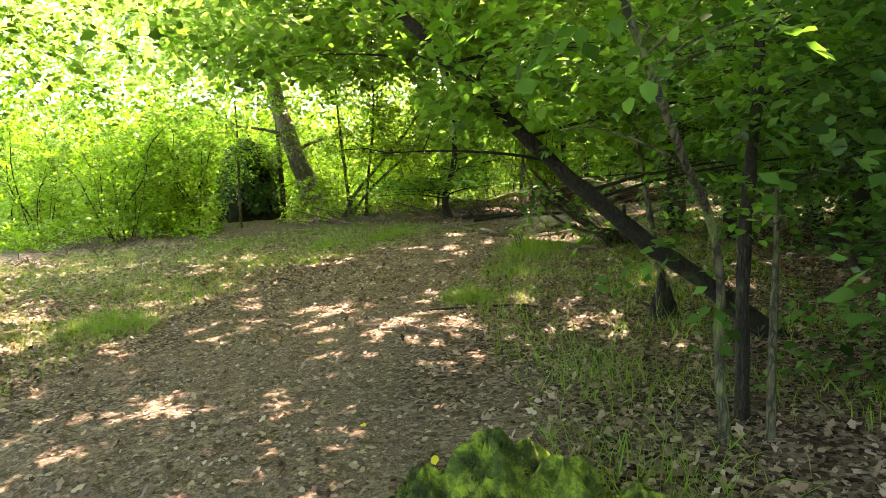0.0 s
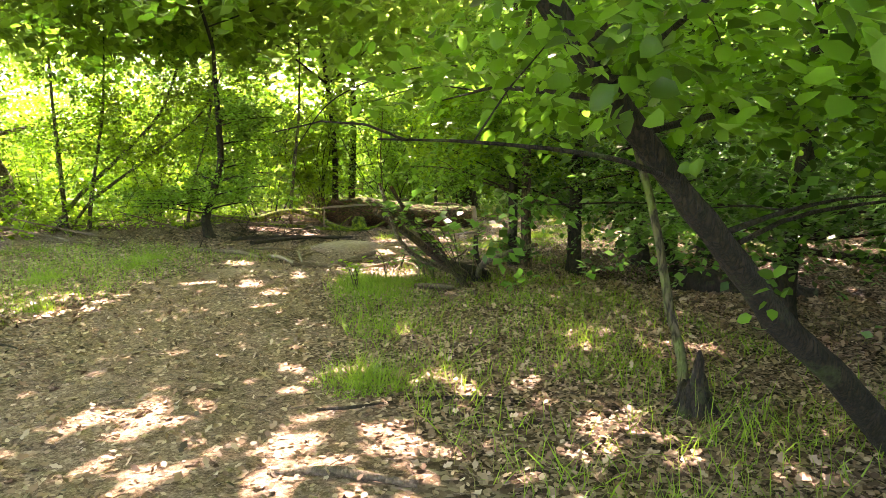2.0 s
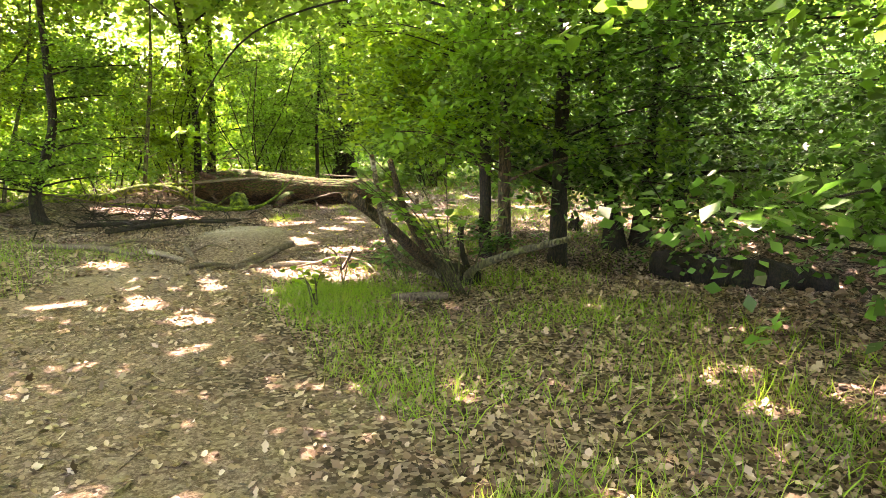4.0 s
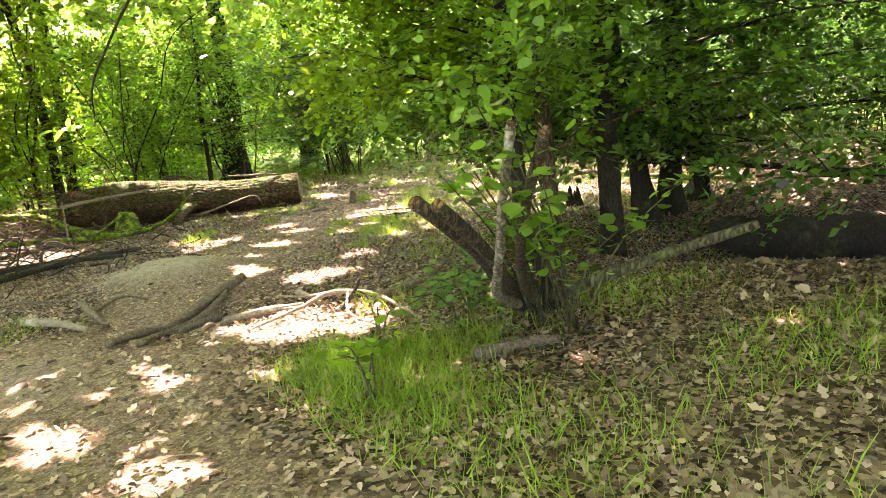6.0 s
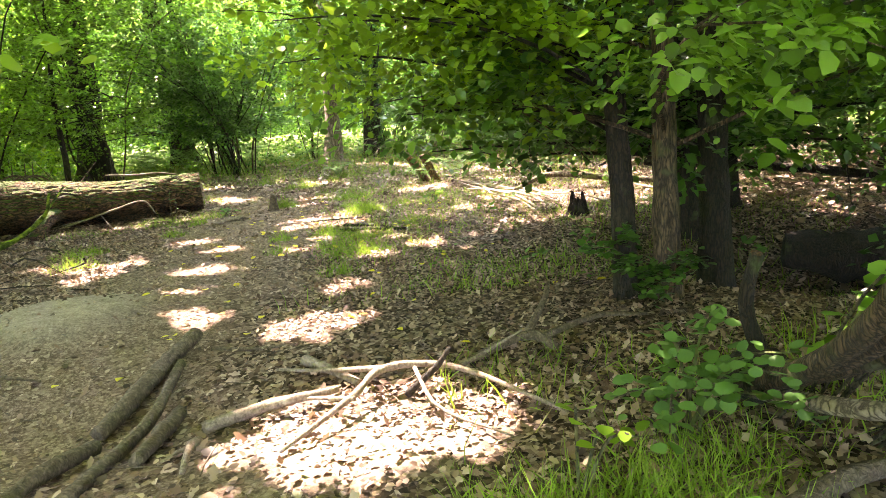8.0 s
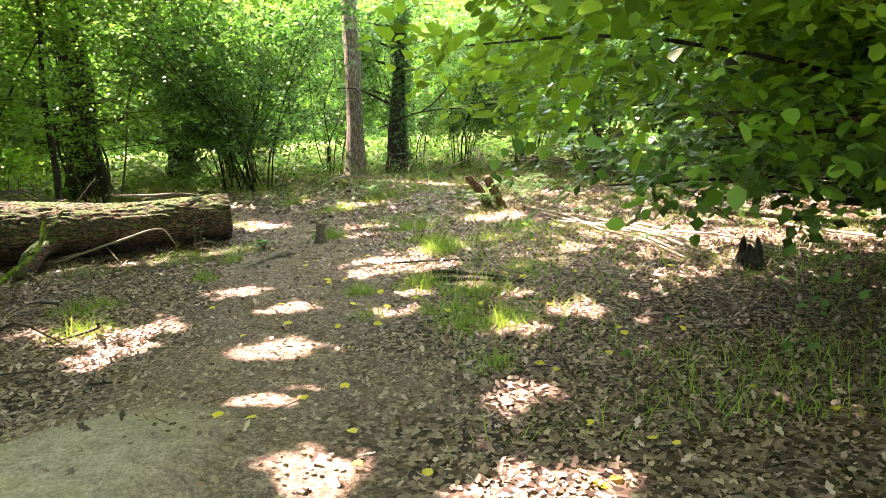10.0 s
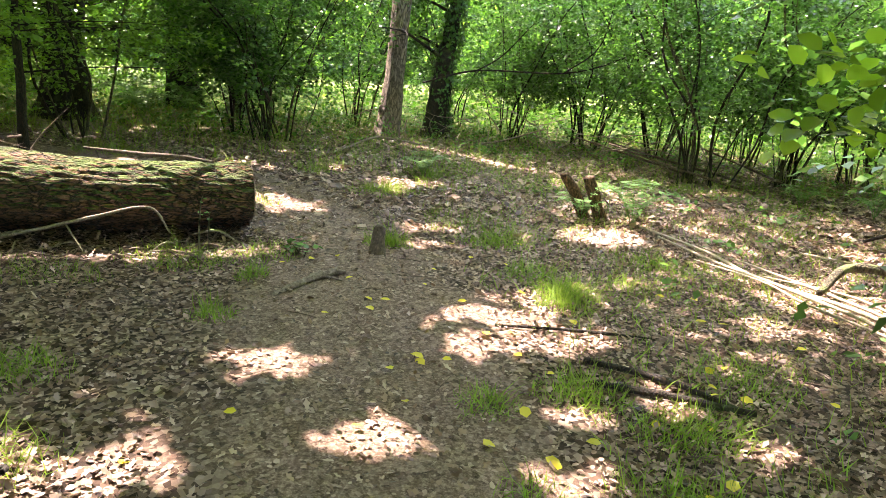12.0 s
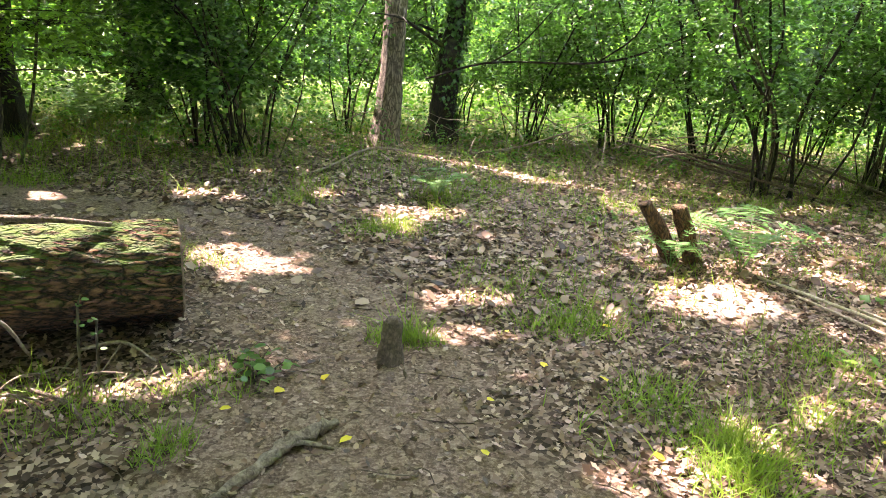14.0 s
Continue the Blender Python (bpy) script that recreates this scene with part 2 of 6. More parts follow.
def bark_material(name, dark, light, scale=(9, 9, 2.2), patch=(0.2, 0.22, 0.13), patch_at=0.62, depth=0.02, seam=1.0):
    m, t, b = node_material(name)
    w = coords(t, scale)
    n1 = noise_at(t, w, 3.0, 8.0, 0.65)
    v = add(t, "ShaderNodeTexVoronoi", Scale=2.6)
    v.feature = "DISTANCE_TO_EDGE"
    wob = add(t, "ShaderNodeTexNoise", Scale=1.7, Detail=5.0)
    t.links.new(w, wob.inputs["Vector"])
    mv = t.nodes.new("ShaderNodeVectorMath")
    mv.operation = "MULTIPLY_ADD"
    t.links.new(wob.outputs["Color"], mv.inputs[0])
    mv.inputs[1].default_value = (1.1, 1.1, 1.1)
    t.links.new(w, mv.inputs[2])
    t.links.new(mv.outputs[0], v.inputs["Vector"])
    crack = ramp(t, v.outputs["Distance"], [(0.0, (1 - seam, 1 - seam, 1 - seam)), (0.22, (1, 1, 1))])
    col = ramp(t, n1, [(0.3, dark), (0.7, light)])
    col = mixed(t, crack, tuple(c * 0.45 for c in dark), col)
    spots = ramp(t, noise_at(t, coords(t), 4.0, 5.0), [(patch_at, (0, 0, 0)), (patch_at + 0.1, (1, 1, 1))])
    col = mixed(t, spots, col, patch)
    t.links.new(col, b.inputs["Base Color"])
    b.inputs["Roughness"].default_value = 0.9
    h = mixed(t, 0.5, crack, n1)
    relief(t, b, h, 0.9, depth)
    return m


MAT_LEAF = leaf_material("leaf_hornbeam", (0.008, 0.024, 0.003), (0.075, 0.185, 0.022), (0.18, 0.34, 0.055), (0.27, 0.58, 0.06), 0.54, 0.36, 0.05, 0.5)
# Darker copy of the leaf: shade put into the colour, also dark-leaved plants.
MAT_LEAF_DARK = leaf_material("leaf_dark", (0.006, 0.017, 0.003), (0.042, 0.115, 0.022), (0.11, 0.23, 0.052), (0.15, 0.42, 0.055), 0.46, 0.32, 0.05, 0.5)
# Brighter copy of the leaf: sunlight put into the colour, also bright-leaved plants.
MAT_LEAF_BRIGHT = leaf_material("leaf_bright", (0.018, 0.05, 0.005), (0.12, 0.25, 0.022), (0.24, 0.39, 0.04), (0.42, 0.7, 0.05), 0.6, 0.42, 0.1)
MAT_CANOPY = leaf_material("leaf_canopy", (0.05, 0.12, 0.013), (0.09, 0.2, 0.02), (0.14, 0.27, 0.028), (0.5, 0.7, 0.16), 0.68)
MAT_IVY = leaf_material("leaf_ivy", (0.016, 0.05, 0.011), (0.035, 0.1, 0.018), (0.07, 0.16, 0.03), (0.09, 0.24, 0.03), 0.28, 0.4)
MAT_FERN = leaf_material("leaf_fern", (0.04, 0.11, 0.03), (0.07, 0.17, 0.04), (0.11, 0.22, 0.06), (0.18, 0.34, 0.05), 0.4)
MAT_GRASS = leaf_material("grass_blade", (0.06, 0.13, 0.014), (0.14, 0.26, 0.026), (0.27, 0.37, 0.05), (0.3, 0.46, 0.05), 0.42)
MAT_STRAW = leaf_material("grass_dry", (0.16, 0.15, 0.05), (0.22, 0.20, 0.07), (0.30, 0.26, 0.11), (0.3, 0.3, 0.1), 0.3, 0.7)
MAT_YELLOW = leaf_material("leaf_yellow", (0.45, 0.36, 0.02), (0.6, 0.48, 0.03), (0.7, 0.6, 0.06), (0.6, 0.5, 0.04), 0.3)
MAT_LITTER = leaf_material("leaf_litter", (0.022, 0.011, 0.008), (0.2, 0.118, 0.082), (0.43, 0.31, 0.245), (0.25, 0.16, 0.08), 0.12, 0.55, 0.0, 0.5)
MAT_BARK = bark_material("bark_dark", (0.008, 0.005, 0.003), (0.046, 0.029, 0.017), (16, 16, 4), patch=(0.045, 0.06, 0.018), patch_at=0.58)
MAT_BARK_BROWN = bark_material("bark_brown", (0.035, 0.022, 0.013), (0.19, 0.12, 0.07), (14, 14, 3), patch=(0.07, 0.075, 0.03), patch_at=0.55)
MAT_BARK_GREEN = bark_material("bark_green", (0.045, 0.036, 0.022), (0.15, 0.13, 0.075), patch=(0.11, 0.14, 0.045), patch_at=0.52)
MAT_BARK_OAK = bark_material("bark_oak", (0.12, 0.088, 0.068), (0.34, 0.265, 0.21), (7, 7, 2.0), patch=(0.2, 0.2, 0.12), depth=0.03)
MAT_BARK_PALE = bark_material("bark_pale", (0.11, 0.08, 0.055), (0.33, 0.27, 0.2), (8, 8, 8), patch=(0.4, 0.4, 0.33), patch_at=0.56, depth=0.008)
MAT_DEAD = bark_material("wood_dead", (0.10, 0.072, 0.054), (0.32, 0.25, 0.195), (16, 16, 12), patch=(0.38, 0.33, 0.27), depth=0.01, seam=0.4)
MAT_POLE = bark_material("bark_pole", (0.2, 0.16, 0.11), (0.52, 0.45, 0.34), (16, 16, 12), patch=(0.3, 0.28, 0.16), depth=0.008, seam=0.3)
MAT_STICK = bark_material("bark_stick", (0.045, 0.031, 0.022), (0.21, 0.15, 0.11), (13, 13, 9), patch=(0.22, 0.18, 0.14), depth=0.014, seam=0.55)
MAT_ROT = bark_material("wood_rotten", (0.07, 0.035, 0.018), (0.26, 0.13, 0.06), (12, 12, 4), patch=(0.08, 0.09, 0.03), depth=0.015)


def moss_material():
    m, t, b = node_material("moss")
    n = noise_at(t, coords(t), 9.0, 8.0, 0.7)
    t.links.new(ramp(t, n, [(0.34, (0.006, 0.010, 0.002)), (0.48, (0.055, 0.09, 0.009)), (0.62, (0.23, 0.3, 0.026))]), b.inputs["Base Color"])
    b.inputs["Roughness"].default_value = 1.0
    relief(t, b, noise_at(t, coords(t), 60.0, 4.0), 1.0, 0.02)
    return m


MAT_MOSS = moss_material()


def log_material():
    """Deeply furrowed bark of the fallen trunk, mossy where it faces up."""
    m, t, b = node_material("bark_log")
    turned = t.nodes.new("ShaderNodeMapping")
    turned.inputs["Rotation"].default_value = (0, 0, radians(-17.9))
    t.links.new(coords(t), turned.inputs[0])
    stretched = t.nodes.new("ShaderNodeMapping")
    stretched.inputs["Scale"].default_value = (3.6, 7.5, 9.0)
    t.links.new(turned.outputs[0], stretched.inputs[0])
    w = stretched.outputs[0]
    v = add(t, "ShaderNodeTexVoronoi", Scale=2.4)
    v.feature = "DISTANCE_TO_EDGE"
    wob = add(t, "ShaderNodeTexNoise", Scale=1.4, Detail=5.0)
    t.links.new(w, wob.inputs["Vector"])
    mv = t.nodes.new("ShaderNodeVectorMath")
    mv.operation = "MULTIPLY_ADD"
    t.links.new(wob.outputs["Color"], mv.inputs[0])
    mv.inputs[1].default_value = (1.6, 1.6, 1.6)
    t.links.new(w, mv.inputs[2])
    t.links.new(mv.outputs[0], v.inputs["Vector"])
    crack = ramp(t, v.outputs["Distance"], [(0.0, (0, 0, 0)), (0.2, (1, 1, 1))])
    grain = noise_at(t, w, 5.0, 8.0, 0.7)
    col = ramp(t, grain, [(0.3, (0.05, 0.022, 0.012)), (0.7, (0.27, 0.135, 0.078))])
    col = mixed(t, crack, (0.014, 0.008, 0.005), col)
    g = t.nodes.new("ShaderNodeNewGeometry")
    sep = t.nodes.new("ShaderNodeSeparateXYZ")
    t.links.new(g.outputs["True Normal"], sep.inputs[0])
    up = ramp(t, sep.outputs["Z"], [(0.25, (0, 0, 0)), (0.75, (0.95, 0.95, 0.95))])
    patches = ramp(t, noise_at(t, coords(t), 2.6, 6.0, 0.7), [(0.38, (0, 0, 0)), (0.5, (1, 1, 1))])
    moss = mixed(t, 1.0, up, patches, "MULTIPLY")
    mossy = ramp(t, noise_at(t, coords(t), 14.0, 6.0), [(0.3, (0.014, 0.028, 0.003)), (0.7, (0.08, 0.15, 0.012))])
    col = mixed(t, moss, col, mossy)
    t.links.new(col, b.inputs["Base Color"])
    b.inputs["Roughness"].default_value = 0.92
    relief(t, b, mixed(t, 0.35, crack, grain), 1.0, 0.05)
    return m


MAT_LOG = log_material()


def cut_material():
    m, t, b = node_material("wood_cut")
    w = coords(t, (1, 1, 1))
    n = noise_at(t, w, 9.0, 7.0, 0.7)
    t.links.new(ramp(t, n, [(0.3, (0.06, 0.035, 0.022)), (0.7, (0.2, 0.13, 0.085))]), b.inputs["Base Color"])
    b.inputs["Roughness"].default_value = 0.9
    relief(t, b, n, 0.7, 0.02)
    return m


MAT_CUT = cut_material()


def ground_material():
    """Trodden soil on the path, dark humus with leaf crumbs beside it."""
    m, t, b = node_material("woodland_soil")
    w = coords(t)
    a = t.nodes.new("ShaderNodeAttribute")
    a.attribute_name = "trodden"
    fine = noise_at(t, w, 55.0, 6.0, 0.75)
    mid = noise_at(t, w, 9.0, 6.0, 0.65)
    crumbs = add(t, "ShaderNodeTexVoronoi", Scale=34.0)
    t.links.new(w, crumbs.inputs["Vector"])
    bits = ramp(t, crumbs.outputs["Color"], [(0.2, (0.014, 0.009, 0.006)), (0.5, (0.12, 0.076, 0.055)), (0.85, (0.38, 0.28, 0.225))])
    humus = mixed(t, mixed(t, 0.6, (0, 0, 0), fine), bits, (0.035, 0.022, 0.016))
    soil = ramp(t, fine, [(0.33, (0.034, 0.022, 0.017)), (0.5, (0.142, 0.092, 0.069)), (0.66, (0.375, 0.275, 0.222))])
    soil = mixed(t, ramp(t, mid, [(0.35, (0, 0, 0)), (0.65, (1, 1, 1))]), soil, mixed(t, 0.6, soil, bits))
    grey = t.nodes.new("ShaderNodeAttribute")
    grey.attribute_name = "pale_soil"
    pale_tone = mixed(t, ramp(t, mid, [(0.4, (0, 0, 0)), (0.68, (0.75, 0.75, 0.75))]), ramp(t, fine, [(0.3, (0.15, 0.112, 0.09)), (0.7, (0.42, 0.335, 0.275))]), ramp(t, fine, [(0.35, (0.05, 0.035, 0.027)), (0.65, (0.24, 0.18, 0.145))]))
    field = t.nodes.new("ShaderNodeAttribute")
    field.attribute_name = "meadow"
    turf = ramp(t, mid, [(0.3, (0.09, 0.14, 0.03)), (0.7, (0.24, 0.26, 0.08))])
    col = mixed(t, a.outputs["Fac"], humus, soil)
    col = mixed(t, grey.outputs["Fac"], col, pale_tone)
    col = mixed(t, field.outputs["Fac"], col, turf)
    t.links.new(col, b.inputs["Base Color"])
    b.inputs["Roughness"].default_value = 0.95
    b.inputs["Specular IOR Level"].default_value = 0.2
    relief(t, b, mixed(t, 0.5, fine, bits), 0.8, 0.015)
    return m


MAT_GROUND = ground_material()


# ---- ground: one sheet to the horizon, fine where one walks ----
def axis_lines(lo, hi, step, reach):
    inner = np.arange(lo, hi + step / 2, step)
    out, d = [], step
    while not out or out[-1] < reach:
        d *= 1.22
        out.append((out[-1] if out else 0) + d)
    out = np.array(out)
    return np.concatenate([(lo - out)[::-1], inner, hi + out])


def build_ground():
    xs, ys = axis_lines(-10, 9, 0.1, 900), axis_lines(-5, 20, 0.1, 900)
    X, Y = np.meshgrid(xs, ys, indexing="ij")
    x, y = X.ravel(), Y.ravel()
    rng = np.random.default_rng(3)
    d = path_distance(np.stack([x, y], 1))
    wav = 0.22 * np.sin(x * 3.1 + 2 * np.sin(y * 1.7)) + 0.16 * np.sin(y * 5.3 + x * 2.2)
    trod = np.clip((1.05 + wav - d) / 0.45, 0, 1)
    z = height(x, y) + rng.normal(0, 0.004, len(x)) * (1.6 - trod)
    V = np.stack([x, y, z], 1)
    n, m = len(xs), len(ys)
    i, j = np.meshgrid(np.arange(n - 1), np.arange(m - 1), indexing="ij")
    F = np.stack([i * m + j, (i + 1) * m + j, (i + 1) * m + j + 1, i * m + j + 1], -1).reshape(-1, 4)
    me = mesh_np("ground", V, F, True)
    # Soil is paler on the dusty hump, a path strip and two small spots.
    for name, values in (("trodden", trod), ("pale_soil", np.clip(2.2 * bump(x, y, -3.95, 7.55, 0.72, 0.6, 0.6) - 0.5, 0, 1) + 0.3 * np.clip(1.5 * bump(x, y, -3.3, 4.5, 1.3, 0.55) - 0.3, 0, 1) + np.clip(1.6 * bump(x, y, -0.85, 14.4, 0.5, 0.4) - 0.3, 0, 1) + np.clip(1.6 * bump(x, y, -1.6, 5.5, 0.7, 0.45) - 0.4, 0, 1)),
                         ("meadow", np.clip((np.hypot(x + 1, y - 7) - 15) / 10, 0, 1))):
        at = me.attributes.new(name, "FLOAT", "POINT")
        at.data.foreach_set("value", np.asarray(values, np.float32))
    me.materials.append(MAT_GROUND)
    return tagged(new("ground", me), "brown woodland soil with a trodden bare path", "ground", kind="structure")


build_ground()

# ---- foliage ----
def spray_template(rng, leaves, length, leaf, quads=True):
    """One twig with leaves to both sides, lying nearly flat, tip drooping."""
    tv, tf = (LEAF_V, LEAF_F) if quads else (CARD_V, CARD_F)
    u = np.sort(rng.uniform(0.08, 1.0, leaves))
    side = np.where(np.arange(leaves) % 2 == 0, 1, -1)
    P = np.stack([side * rng.uniform(0.0, 0.14, leaves) * length, u * length, -0.22 * length * u**2 + rng.normal(0, 0.035, leaves) * length], 1)
    N = np.stack([rng.normal(0, 0.38, leaves), rng.normal(0.05, 0.38, leaves), np.ones(leaves)], 1)
    spin = -side * rng.uniform(0.4, 1.25, leaves)
    M = frames_from(N, spin)
    return scatter(P, M, leaf * rng.uniform(0.65, 1.2, leaves), tv, tf)


def foliage(P, out, rng, leaves, length, leaf, quads=True, gaps=True):
    """Sprays at the places P that reach towards out."""
    kinds = [spray_template(rng, leaves, 1.0, leaf / length, quads) for _ in range(6)]
    pieces, pick = [], rng.integers(0, 6, len(P))
    yaw = np.arctan2(-out[:, 0], out[:, 1]) + rng.normal(0, 0.7, len(P))
    for k in range(6):
        s = pick == k
        if not s.any():
            continue
        n = s.sum()
        tilt, roll, a = rng.normal(-0.12, 0.35, n), rng.normal(0, 0.35, n), yaw[s]
        ca, sa, ct, st, cr, sr = np.cos(a), np.sin(a), np.cos(tilt), np.sin(tilt), np.cos(roll), np.sin(roll)
        o, i = np.zeros(n), np.ones(n)
        Rz = np.stack([np.stack([ca, -sa, o], -1), np.stack([sa, ca, o], -1), np.stack([o, o, i], -1)], -2)
        Rx = np.stack([np.stack([i, o, o], -1), np.stack([o, ct, -st], -1), np.stack([o, st, ct], -1)], -2)
        Ry = np.stack([np.stack([cr, o, sr], -1), np.stack([o, i, o], -1), np.stack([-sr, o, cr], -1)], -2)
        pieces.append(scatter(P[s], Rz @ Rx @ Ry, length * rng.uniform(0.7, 1.25, n), *kinds[k]))
    V, F = join(pieces)
    if gaps:
        tv, tf = (LEAF_V, LEAF_F) if quads else (CARD_V, CARD_F)
        V = V.reshape(-1, len(tv), 3)
        V = V[keep_gaps(V.mean(1), rng=rng)]
        F = (tf[None] + (np.arange(len(V)) * len(tv))[:, None, None]).reshape(-1, 4)
        V = V.reshape(-1, 3)
    return V, F


def limb_paths(rng, trunk, count, low, high, reach, rise, toward=None):
    """Curved limbs that leave the trunk between two shares of its length."""
    out = []
    for k in range(count):
        u = rng.uniform(low, high)
        p = trunk[int(u * (len(trunk) - 1))]
        a = rng.uniform(0, 2 * np.pi) if toward is None else toward + rng.normal(0, 0.7)
        r = reach * rng.uniform(0.55, 1.1) * (1.25 - 0.6 * u)
        d = np.array([math.cos(a), math.sin(a), 0])
        w = np.cross(d, (0, 0, 1)) * rng.normal(0, 0.16) * r
        out.append(np.array([p, p + d * r * 0.35 + (0, 0, rise * r * 0.45), p + d * r * 0.7 + w + (0, 0, rise * r * 0.7), p + d * r + w * 1.5 + (0, 0, rise * r * 0.72)]))
    return out


def tree(name, spine, radii, label, bark, leaf_mat, limbs=8, low=0.35, high=1.0, reach=1.8, rise=0.35, sprays=160, leaves=16, length=0.55, leaf=0.085,
         seed=0, sides=10, quads=True, flare=0.5, twigs=2, category="tree", group="", toward=None, spread=0.3, gaps=True, lobes=0, floor=0.25, high_crown=None):
    """A tree: trunk, limbs with side twigs, and a crown of sprays along them."""
    rng = np.random.default_rng(seed)
    spine = [tuple(p) for p in spine]
    bx, by = spine[0][:2]
    z0 = float(height(bx, by))
    spine[0] = (bx, by, z0 - 0.12)
    ob = thing(name, (bx, by, z0), label, category, group)
    part("trunk", *tube(spine, radii, sides, 5 * len(spine) + 4, 0.06, seed, lobes=lobes, flare=flare), bark, ob, smooth=True)
    centre = smooth_path(spine, 60)
    ends = limb_paths(rng, centre, limbs, low, high, reach, rise, toward)
    P, D = [], []
    for n, c in enumerate(ends):
        r0 = max(0.008, 0.22 * np.interp(np.linalg.norm(c[0] - centre[0]), [0, np.linalg.norm(centre[-1] - centre[0])], [radii[0], radii[-1] * 1.3]))
        pieces = [tube(c, [r0, r0 * 0.6, r0 * 0.22], 6, 9, 0.06, seed + n)]
        C = smooth_path(c, 24)
        for _ in range(twigs):
            q = C[rng.integers(8, 22)]
            d = rng.normal(0, 1, 3) * (1, 1, 0.35)
            d = d / np.linalg.norm(d) * reach * rng.uniform(0.2, 0.45)
            tw = np.array([q, q + d * 0.5 + (0, 0, 0.05), q + d])
            pieces.append(tube(tw, [r0 * 0.35, r0 * 0.12], 4, 4, 0.05, n))
            P.append(smooth_path(tw, 8)), D.append(np.repeat(d[None], 8, 0))
        part("limb", *join(pieces), bark, ob, smooth=True)
        P.append(C[5:]), D.append(np.repeat((c[-1] - c[0])[None], 19, 0))
    if sprays and P:
        P, D = np.concatenate(P), np.concatenate(D)
        k = rng.integers(0, len(P), sprays)
        Q = P[k] + rng.normal(0, spread, (sprays, 3)) * (1, 1, 0.6)
        Q[:, 2] = np.maximum(Q[:, 2], height(Q[:, 0], Q[:, 1]) + floor + 0.3 * rng.random(sprays))
        part("crown", *foliage(Q, D[k] / np.linalg.norm(D[k], axis=1)[:, None] + rng.normal(0, 0.6, (sprays, 3)), rng, leaves, length, leaf, quads, gaps), leaf_mat, ob)
    if high_crown:
        shade_crown(ob, rng, np.array(spine[-1]), radii[-1], *high_crown)
    return ob


def shade_crown(ob, rng, foot, r, crown_top, width, sprays, bottom=5.0):
    """A high crown added for shade, mostly out of sight: stem, limbs and leaves."""
    x, y = foot[:2]
    c = [foot, (x + rng.normal(0, 0.3), y + rng.normal(0, 0.3), 0.5 * (foot[2] + crown_top)), (x + rng.normal(0, 0.4), y + rng.normal(0, 0.4), crown_top)]
    part("upper_trunk", *tube(c, [r, r * 0.7, r * 0.2], 8, 12, 0.05, 3), MAT_BARK, ob, smooth=True)
    for k, l in enumerate(limb_paths(rng, smooth_path(c, 40), 8, 0.1, 0.9, width * 0.9, 0.3)):
        part("upper_limb", *tube(l, [r * 0.5, r * 0.3, r * 0.08], 6, 9, 0.05, k), MAT_BARK, ob, smooth=True)
    a, u, h = rng.uniform(0, 6.28, sprays), np.sqrt(rng.random(sprays)), rng.random(sprays)
    P = np.stack([x + width * u * np.cos(a), y + width * u * np.sin(a), bottom + (crown_top - bottom) * (0.1 + 0.9 * h) * (1.05 - 0.5 * u**2)], 1)
    part("shade_crown", *foliage(P, rng.normal(0, 1, (sprays, 3)), rng, 9, 1.05, 0.36, False), MAT_CANOPY, ob)

# ---- trees beside the path ----
tree("leaning_tree", [(5.27, 1.82, 0), (4.95, 1.27, 0.46), (4.71, 0.93, 0.78), (4.53, 0.58, 1.14), (4.33, 0.27, 1.5), (4.14, 0.0, 1.86), (3.95, -0.3, 2.25), (3.6, -0.75, 2.9), (3.2, -1.2, 3.6), (2.6, -1.9, 4.2), (1.8, -2.7, 4.6)],
     [0.078, 0.066, 0.055, 0.049, 0.044, 0.038, 0.03], "dark mossy hornbeam trunk leaning low over the path", MAT_BARK, MAT_LEAF, limbs=24, low=0.3, high=1.0, reach=1.7, rise=0.15,
     sprays=820, leaves=15, length=0.42, leaf=0.075, seed=21, sides=12, flare=0.2, floor=1.75)
tree("young_tree", [(6.1, -0.2, 0), (6.04, -0.17, 0.46), (6.06, -0.17, 0.8), (6.11, -0.33, 1.16), (6.17, -0.58, 1.43), (6.22, -0.82, 1.75), (6.25, -1.1, 2.2), (6.2, -1.5, 3.0)],
     [0.028, 0.022, 0.019, 0.017, 0.014], "slender green-barked sapling with a bent stem", MAT_BARK_GREEN, MAT_LEAF, limbs=7, low=0.55, high=1.0, reach=0.9, rise=0.4, sprays=60, leaves=14, length=0.36, leaf=0.06, seed=22, floor=1.5)
tree("young_tree", [(6.2, 0.0, 0), (6.16, 0.1, 0.4), (6.12, 0.2, 0.8), (6.1, 0.26, 1.3)], [0.025, 0.02, 0.01], "thin bare green-barked sapling stem", MAT_BARK_GREEN, MAT_LEAF, limbs=3, low=0.5, reach=0.5, sprays=14, leaves=10, length=0.3, leaf=0.06, seed=23)
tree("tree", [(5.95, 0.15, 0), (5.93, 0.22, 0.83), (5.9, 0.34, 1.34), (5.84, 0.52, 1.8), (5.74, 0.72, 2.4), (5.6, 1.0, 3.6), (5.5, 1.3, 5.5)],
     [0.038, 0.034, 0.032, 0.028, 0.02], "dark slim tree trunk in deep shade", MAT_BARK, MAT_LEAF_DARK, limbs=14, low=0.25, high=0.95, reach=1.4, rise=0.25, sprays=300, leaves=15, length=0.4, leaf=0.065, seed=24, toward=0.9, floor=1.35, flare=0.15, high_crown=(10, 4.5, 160))
